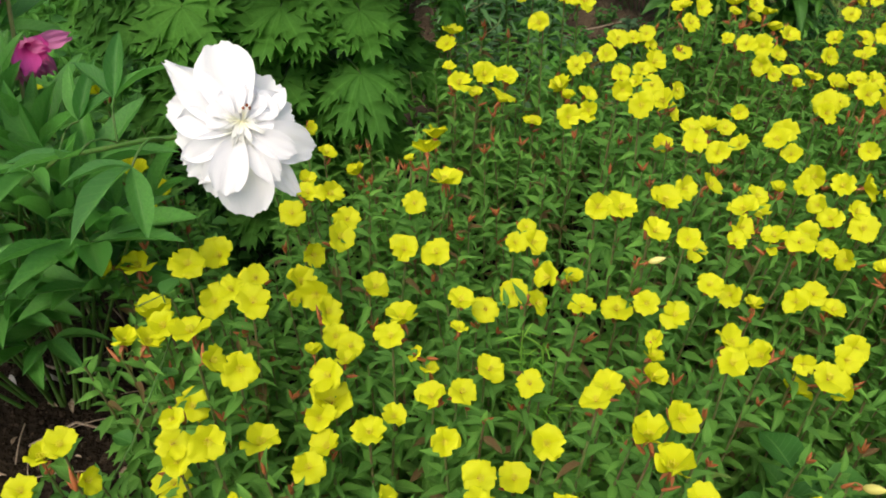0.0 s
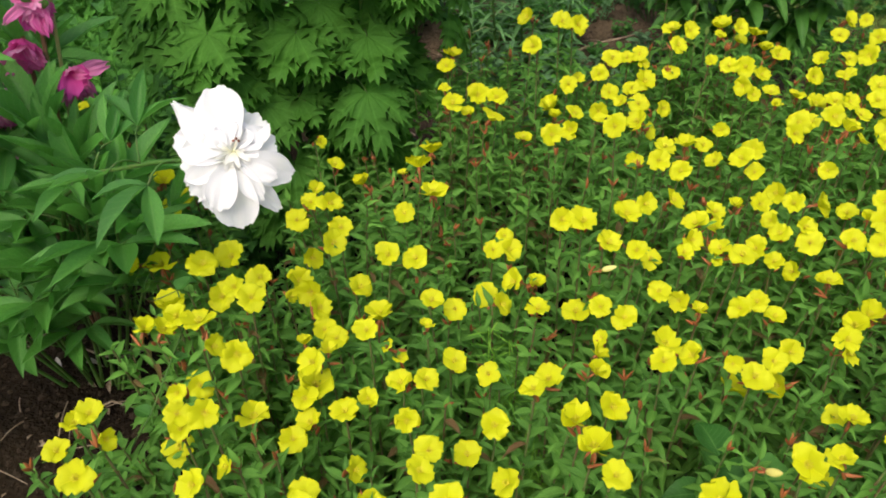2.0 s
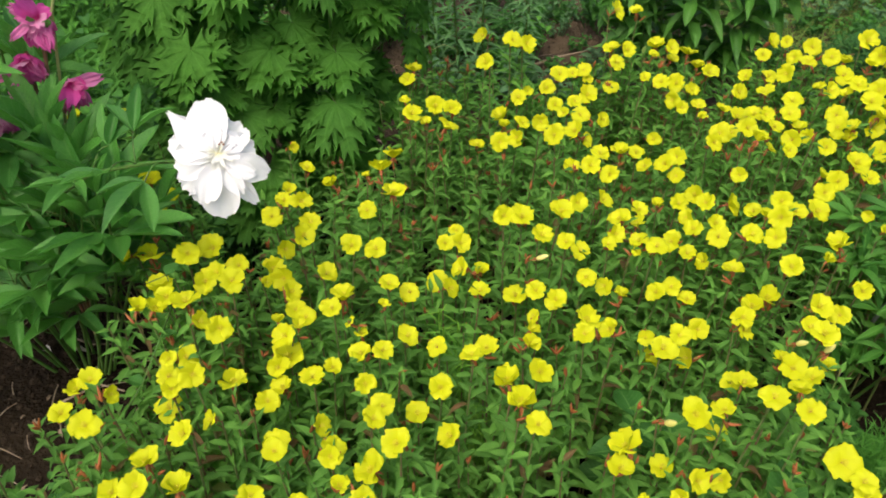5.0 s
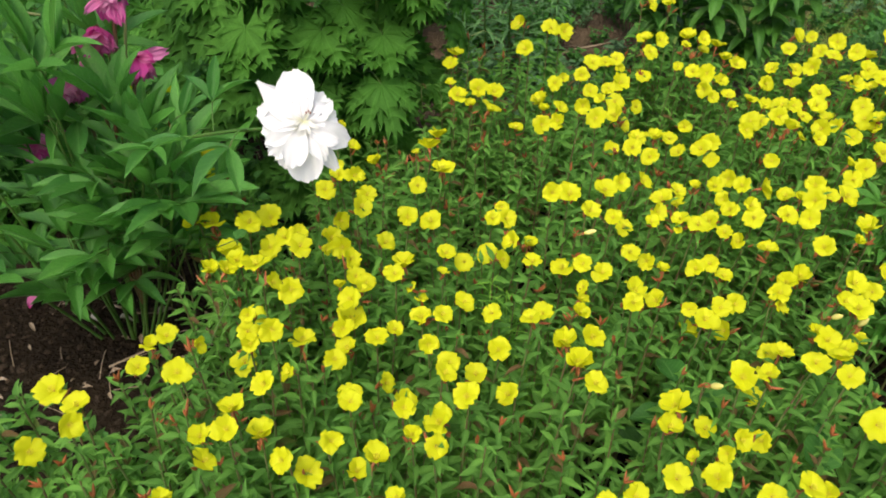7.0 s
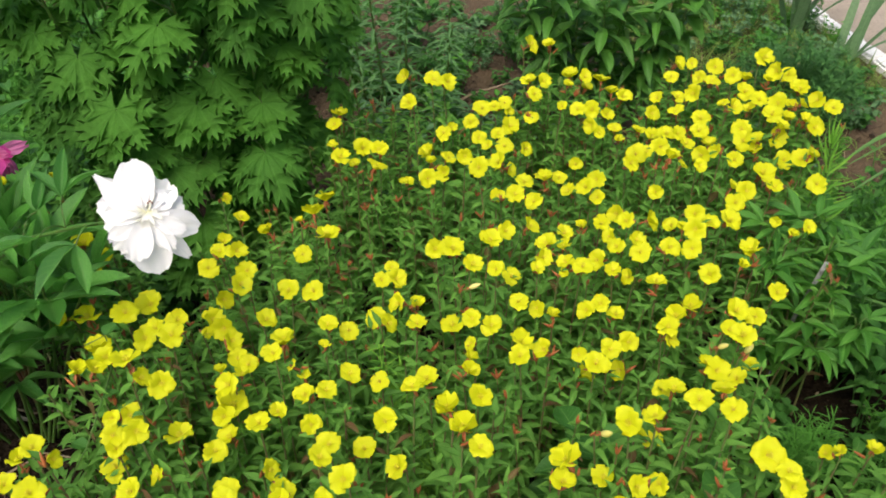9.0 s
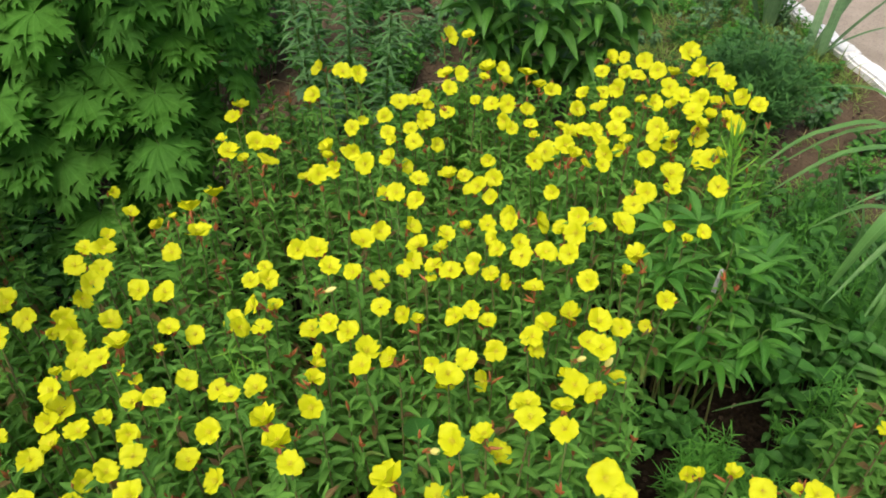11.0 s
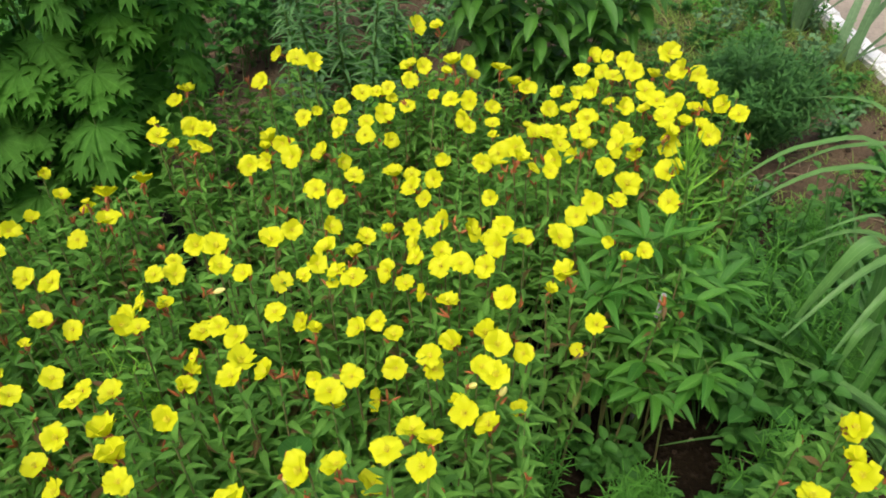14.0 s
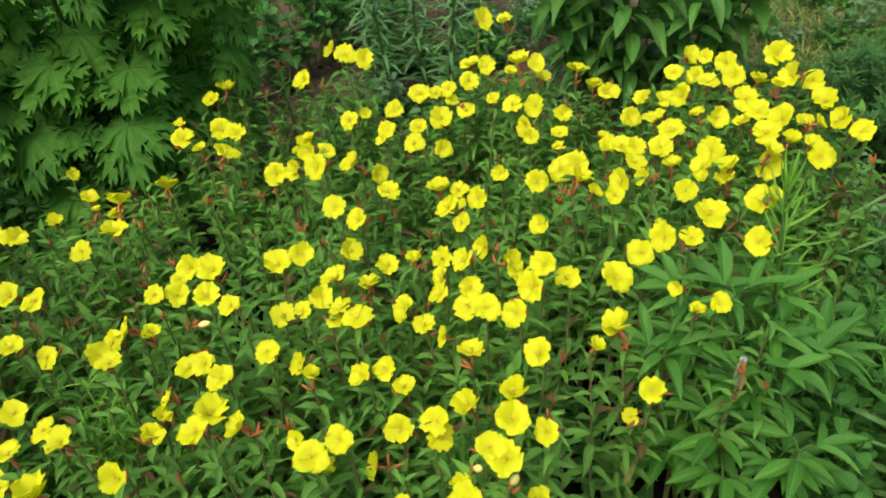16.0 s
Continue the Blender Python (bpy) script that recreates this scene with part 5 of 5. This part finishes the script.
arching = thing("daylily", 1.63, 1.0, 0, "daylily clump whose long light green leaves arch over the weeds", "daylily")
for pts in (((0, -0.02, -0.01), (-0.13, -0.05, 0.45), (-0.27, -0.11, 0.50), (-0.42, -0.18, 0.39)), ((0, 0.04, -0.01), (-0.13, 0.10, 0.48), (-0.28, 0.11, 0.55), (-0.46, 0.08, 0.47)), ((0, 0, -0.01), (-0.10, 0, 0.40), (-0.21, -0.08, 0.40), (-0.30, -0.14, 0.29)),
            ((0.02, 0.06, -0.01), (-0.05, 0.18, 0.48), (-0.18, 0.27, 0.50), (-0.33, 0.31, 0.38)), ((0, -0.06, -0.01), (-0.10, -0.15, 0.40), (-0.18, -0.25, 0.34), (-0.25, -0.32, 0.20)), ((0.02, 0, -0.01), (-0.04, 0.03, 0.5), (-0.08, 0.06, 0.74)), ((0.02, -0.03, -0.01), (-0.02, -0.02, 0.45), (-0.10, -0.06, 0.66), (-0.20, -0.12, 0.62)), ((0, 0.05, -0.01), (-0.06, 0.12, 0.3), (-0.16, 0.16, 0.36), (-0.28, 0.18, 0.28)),
            ((-0.12, 0.22, -0.01), (-0.16, 0.25, 0.25), (-0.21, 0.24, 0.42)), ((-0.10, 0.24, -0.01), (-0.08, 0.26, 0.2), (-0.14, 0.31, 0.42)), ((-0.02, 0.12, -0.01), (-0.12, 0.20, 0.5), (-0.28, 0.24, 0.52), (-0.42, 0.22, 0.44)), ((-0.20, 0.14, -0.01), (-0.22, 0.16, 0.2), (-0.21, 0.13, 0.37)), ((0.02, 0.10, -0.01), (0.0, 0.2, 0.4), (-0.10, 0.34, 0.55), (-0.22, 0.48, 0.5)), ((0, -0.1, -0.01), (-0.04, -0.2, 0.38), (-0.12, -0.34, 0.46), (-0.2, -0.45, 0.36))):
    part("blade", Soup().add(ribbon(pts, 0.019)), LILAC_GREEN, arching)
broad = thing("daylily", 1.47, 1.0, 0, "young daylily with one broad light green leaf arching low", "daylily")
for pts, wd in ((((0, 0, -0.01), (-0.02, -0.01, 0.38), (-0.09, -0.05, 0.50), (-0.15, -0.06, 0.40), (-0.20, -0.06, 0.24)), 0.036), (((0, 0.02, -0.01), (0.0, 0.02, 0.35), (-0.06, 0.0, 0.52), (-0.18, -0.02, 0.50)), 0.014), (((0.0, -0.03, -0.01), (-0.03, -0.07, 0.3), (-0.09, -0.12, 0.34), (-0.11, -0.13, 0.22)), 0.02)):
    part("blade", Soup().add(ribbon(pts, wd)), LILAC_GREEN, broad)


# ---- broad-leaved weeds ----
OVATE = [leaf_template(wd, b, 0.25, p, 0.05, 7, 5, 0.7) for wd, b, p in ((0.72, 0.25, 0.35), (0.6, 0.4, 0.38), (0.8, 0.15, 0.4))]


def weed(x, y, h, n, size, label, material, seed, spread_xy=0.08, z=0.0):
    r = random.Random(seed)
    t = thing("weed", x, y, z, label, "weed")
    leaves = Soup()
    for i in range(n):
        a, q = r.uniform(0, 360), math.sqrt(r.random()) * spread_xy
        top = heading(a, 0) * q + Vector((0, 0, h * r.uniform(0.5, 1.05)))
        pts = bowed((0.3 * top.x, 0.3 * top.y, -0.01), top, 0, r.uniform(-.01, .01))
        leaves.add(tube(pts, [0.0016] * 6, 4))
        az = r.uniform(0, 360)
        for k in range(7):
            f = 0.4 + 0.6 * k / 6
            j = f * 5
            p = pts[min(4, int(j))].lerp(pts[min(4, int(j)) + 1], j - min(4, int(j)))
            az += 137.5
            leaves.add(OVATE[r.randrange(3)], aim(p, heading(az, r.uniform(-10, 40)), size=size * r.uniform(0.6, 1.15)))
    part("foliage", leaves, material, t, "rounded green leaves", kind="stuff")


wr = random.Random(61)
for x, y, h, n, size in ((1.18, 0.92, 0.32, 6, 0.036), (1.23, 0.84, 0.30, 6, 0.034), (1.17, 0.74, 0.2, 4, 0.03), (1.32, 0.90, 0.34, 6, 0.036), (1.30, 0.74, 0.2, 4, 0.033), (1.25, 0.60, 0.12, 3, 0.028), (1.24, 0.98, 0.36, 9, 0.035), (1.36, 1.05, 0.33, 9, 0.035), (1.22, 1.14, 0.36, 8, 0.04), (1.34, 1.18, 0.28, 8, 0.04)):
    weed(x, y, h, n, size, "broad-leaved green weeds growing beside the peony", WEED_LEAF, wr.randrange(9999), 0.09)
weed(0.43, 0.50, 0.44, 4, 0.075, "broad-leaved weed pushing up among primroses", WEED_LEAF, 71, 0.04)
for x, y, h, n, size in ((0.99, 0.76, 0.16, 5, 0.04), (0.93, 0.80, 0.14, 4, 0.036), (1.0, 0.70, 0.12, 3, 0.035), (1.09, 0.68, 0.14, 4, 0.035), (1.12, 0.60, 0.10, 4, 0.03), (1.17, 0.66, 0.18, 6, 0.04)):
    weed(x, y, h, n, size, "small green weeds on dark soil below the peony", WEED_LEAF, wr.randrange(9999), 0.07)
feathery("young_cosmos", 0.98, 0.65, 0, 0.06, 0.24, 12, "small cosmos seedling with feathery leaves over bare soil", "plant", FEATHER_LEAF, 0.04, 44)
for i in range(30):
    weed(wr.uniform(-0.05, 0.75), wr.uniform(1.72, 2.4), wr.uniform(0.04, 0.16), 9, wr.uniform(0.018, 0.034), "small low green weeds on bare soil", wr.choice((WEED_LEAF, FEATHER_LEAF, GREY_LEAF)), wr.randrange(9999), 0.08)
for i in range(34):
    weed(wr.uniform(-0.02, 0.40), wr.uniform(1.66, 2.6), wr.uniform(0.10, 0.24), 10, wr.uniform(0.022, 0.042), "low green weeds crowding between the clumps", wr.choice((WEED_LEAF, FEATHER_LEAF, GREY_LEAF)), wr.randrange(9999), 0.09)
for x, y in ((0.77, 1.0), (0.81, 0.92), (0.86, 0.84), (0.91, 0.76)):
    weed(x, y, 0.13, 4, 0.032, "small green weeds on dark soil below the peony", WEED_LEAF, wr.randrange(9999), 0.05)
for i in range(22):
    weed(wr.uniform(0.2, 0.75), wr.uniform(2.5, 3.4), wr.uniform(0.04, 0.12), 9, wr.uniform(0.018, 0.032), "small low green weeds on bare soil", wr.choice((WEED_LEAF, GREY_LEAF)), wr.randrange(9999), 0.08)
for x, y in ((-0.52, 1.18), (-0.44, 1.24), (-0.50, 1.34), (-0.58, 1.26), (-0.38, 1.32)):
    weed(x, y, 0.30, 10, 0.042, "low green weeds crowding between the clumps", WEED_LEAF, wr.randrange(9999), 0.08)
weed(0.58, 0.33, 0.42, 4, 0.075, "broad-leaved weed pushing up among primroses", WEED_LEAF, 72, 0.04)
for x, y in ((0.38, 1.86), (0.30, 1.92), (0.46, 1.98), (0.55, 2.10), (0.42, 2.20), (0.62, 2.34), (0.48, 2.42), (0.36, 1.78), (0.66, 1.96), (0.20, 1.86), (0.56, 2.62), (0.70, 2.78), (0.30, 2.80), (0.50, 2.95)):
    weed(x + wr.uniform(-.03, .03), y + wr.uniform(-.03, .03), wr.uniform(0.03, 0.12), 7, wr.uniform(0.018, 0.032), "small low green weeds on bare soil", wr.choice((WEED_LEAF, GREY_LEAF)), wr.randrange(9999), 0.07)
weed(0.33, 2.52, 0.12, 8, 0.06, "pale grey-green seedling on bare soil", GREY_LEAF, 75, 0.06)
for x, y, h in ((1.28, 0.89, 0.32), (1.21, 0.79, 0.28), (1.36, 1.02, 0.32)):
    weed(x, y, h, 2, 0.056, "weed with large rounded blue-green leaves", WEED_LEAF, wr.randrange(9999), 0.05)
weed(1.42, 1.60, 0.15, 14, 0.026, "pale grey-green low plant at the bed's edge", GREY_LEAF, 76, 0.09)
weed(1.36, 1.80, 0.18, 14, 0.026, "pale grey-green low plant at the bed's edge", GREY_LEAF, 77, 0.1)
for x, y in ((1.52, 1.42), (1.66, 1.62), (1.60, 1.30), (1.84, 2.10), (1.96, 2.30), (1.74, 1.44), (1.94, 1.92), (2.02, 2.45), (1.48, 1.20)):
    weed(x, y, wr.uniform(0.04, 0.1), 7, wr.uniform(0.025, 0.045), "small low green weeds on bare soil", WEED_LEAF, wr.randrange(9999), 0.07)
for x, y in ((-0.60, 0.62), (-0.68, 0.56), (-0.52, 0.66), (-0.92, 0.62)):
    weed(x, y, wr.uniform(0.03, 0.14), 6, wr.uniform(0.02, 0.035), "small green weeds at the bed's muddy edge", WEED_LEAF, wr.randrange(9999), 0.05)
for i in range(80):
    x, y = wr.uniform(1.25, 2.08), wr.uniform(1.35, 3.3)
    if y < 2.3 and x > 1.6 and wr.random() < 0.45 or y < 1.9 and wr.random() < 0.45:
        continue
    weed(x, y, wr.uniform(0.05, 0.16), 9, wr.uniform(0.018, 0.035), "low green ground cover and seedlings", wr.choice((WEED_LEAF, FEATHER_LEAF, GREY_LEAF)), wr.randrange(9999), 0.09)
for i in range(34):
    x, y = wr.uniform(0.05, 1.0), wr.uniform(1.75, 3.1)
    weed(x, y, wr.uniform(0.03, 0.14), 8, wr.uniform(0.016, 0.03), "small low green weeds on bare soil", wr.choice((WEED_LEAF, FEATHER_LEAF, GREY_LEAF)), wr.randrange(9999), 0.08)
for i in range(30):
    x, y = wr.uniform(1.20, 1.62), wr.uniform(0.95, 1.55)
    if wr.random() < 0.55:
        weed(x, y, wr.uniform(0.12, 0.30), 10, wr.uniform(0.02, 0.035), "low green weeds crowding the bed's edge", WEED_LEAF, wr.randrange(9999), 0.09)
    else:
        feathery("young_cosmos", x, y, 0, 0.08, wr.uniform(0.15, 0.32), 10, "young cosmos seedlings with feathery green leaves", "plant", FEATHER_LEAF, 0.04, wr.randrange(9999))
for i in range(26):
    x, y = wr.uniform(-1.7, -0.62), wr.uniform(1.25, 3.2)
    weed(x, y, wr.uniform(0.25, 0.6), 14, wr.uniform(0.03, 0.05), "tall light green weeds behind the peonies", wr.choice((WEED_LEAF, FEATHER_LEAF)), wr.randrange(9999), 0.16)
BACK = ((-0.75, 2.0), (-0.5, 2.2), (-0.95, 1.7), (-1.1, 1.35), (-0.85, 1.45), (-0.2, 2.7), (0.2, 2.95), (0.75, 2.75), (1.05, 2.75), (-0.3, 3.2), (-1.2, 1.9), (-0.9, 2.4), (-0.42, 2.9), (-0.28, 2.6), (-0.38, 2.42), (-0.2, 3.05), (-0.05, 2.85))
for x, y in BACK:
    weed(x, y, wr.uniform(0.3, 0.5), 18, wr.uniform(0.05, 0.07), "dense green foliage of a tall weed behind the bed", WEED_LEAF, wr.randrange(9999), 0.2)

# ---- bindweed trailing over the primroses ----
vine = thing("bindweed", -0.39, 0.47, 0.40, "thin pale bindweed vine trailing over the primroses", "vine")
vp = [Vector(p) for p in ((-0.06, -0.06, -0.03), (-0.02, -0.01, 0.02), (0.02, 0.05, 0.07), (0.05, 0.10, 0.13), (0.07, 0.14, 0.17), (0.055, 0.17, 0.2), (0.03, 0.15, 0.2))]
part("stem", Soup().add(tube(vp, [0.0014] * 7, 5)), GREEN_STEM, vine)
for i, (k, az) in enumerate(((0, 200), (1, 80), (2, 160), (3, 20), (4, 120), (5, 60))):
    part("leaf", Soup().add(OVATE[i % 3], aim(vp[k], heading(az, 15), size=0.028)), WEED_LEAF, vine)
tendril = thing("bindweed", 0.37, 0.94, 0.40, "thin pale bindweed tendril looping among primroses", "vine")
part("stem", Soup().add(tube([Vector((0.02 * math.sin(i * 0.8), 0.015 * i - 0.05, 0.10 + 0.06 * math.sin(i * 0.5))) for i in range(9)], [0.0014] * 9, 4)), GREEN_STEM, tendril)

runner = thing("bindweed", 0.10, 1.52, 0.48, "pale bindweed runner curling beside the monkshood", "vine")
part("stem", Soup().add(tube([Vector(p) for p in ((0.02, 0.06, -0.2), (-0.04, 0.0, -0.03), (-0.12, -0.03, 0.01), (-0.06, -0.03, 0.01), (-0.015, -0.02, 0.023), (0.016, -0.02, 0.053), (0.02, -0.02, 0.086), (-0.015, -0.02, 0.098), (-0.045, -0.02, 0.082))], [0.0009] * 9, 5)), PALE_STALK, runner)

# ---- lawn ----
BLADE = leaf_template(0.05, 0.5, 0.3, 0.3, 0, 4, 3, 0.5)
grass = Soup()
for i in range(20000):
    x, y = RNG.uniform(0.9, 2.14), RNG.uniform(2.3, 4.9)
    if y > 4.2 + 0.8 * noise.noise((x * 3, y * 3, 1)) or x < 1.1 + 0.3 * noise.noise((y * 4, 0, 2)):
        continue
    grass.add(BLADE, aim((x, y, ground_height(x, y) - 0.003), heading(RNG.uniform(0, 360), RNG.uniform(35, 85)), size=RNG.uniform(0.03, 0.10)))
for i in range(2600):
    # tufts on the paler strip beside the bed
    x, y = RNG.uniform(1.45, 2.14), RNG.uniform(1.2, 2.4)
    if noise.noise((x * 5, y * 5, 4)) < 0.05:
        continue
    grass.add(BLADE, aim((x, y, ground_height(x, y) - 0.003), heading(RNG.uniform(0, 360), RNG.uniform(25, 80)), size=RNG.uniform(0.025, 0.07)))
me = grass.mesh("grass")
me.materials.append(GRASS)
tagged(new("grass", me), "rough grass with some dry yellow blades", "grass", kind="stuff")
TALL_BLADE = leaf_template(0.07, 0.6, 0.4, 0.3, 0, 5, 3, 0.5)
tall = Soup()
for i in range(5000):
    x, y = RNG.gauss(-1.2, 0.5), RNG.gauss(2.3, 0.7)
    if x > -0.75 or y < 1.2 + 0.2 * noise.noise((x * 4, 0, 7)):
        continue
    tall.add(TALL_BLADE, aim((x, y, -0.003), heading(RNG.uniform(0, 360), RNG.uniform(40, 85)), size=RNG.uniform(0.1, 0.3)))
me = tall.mesh("tall_grass")
me.materials.append(FEATHER_LEAF)
tagged(new("tall_grass", me), "tall narrow-leaved green grass behind the peonies", "grass", kind="stuff")
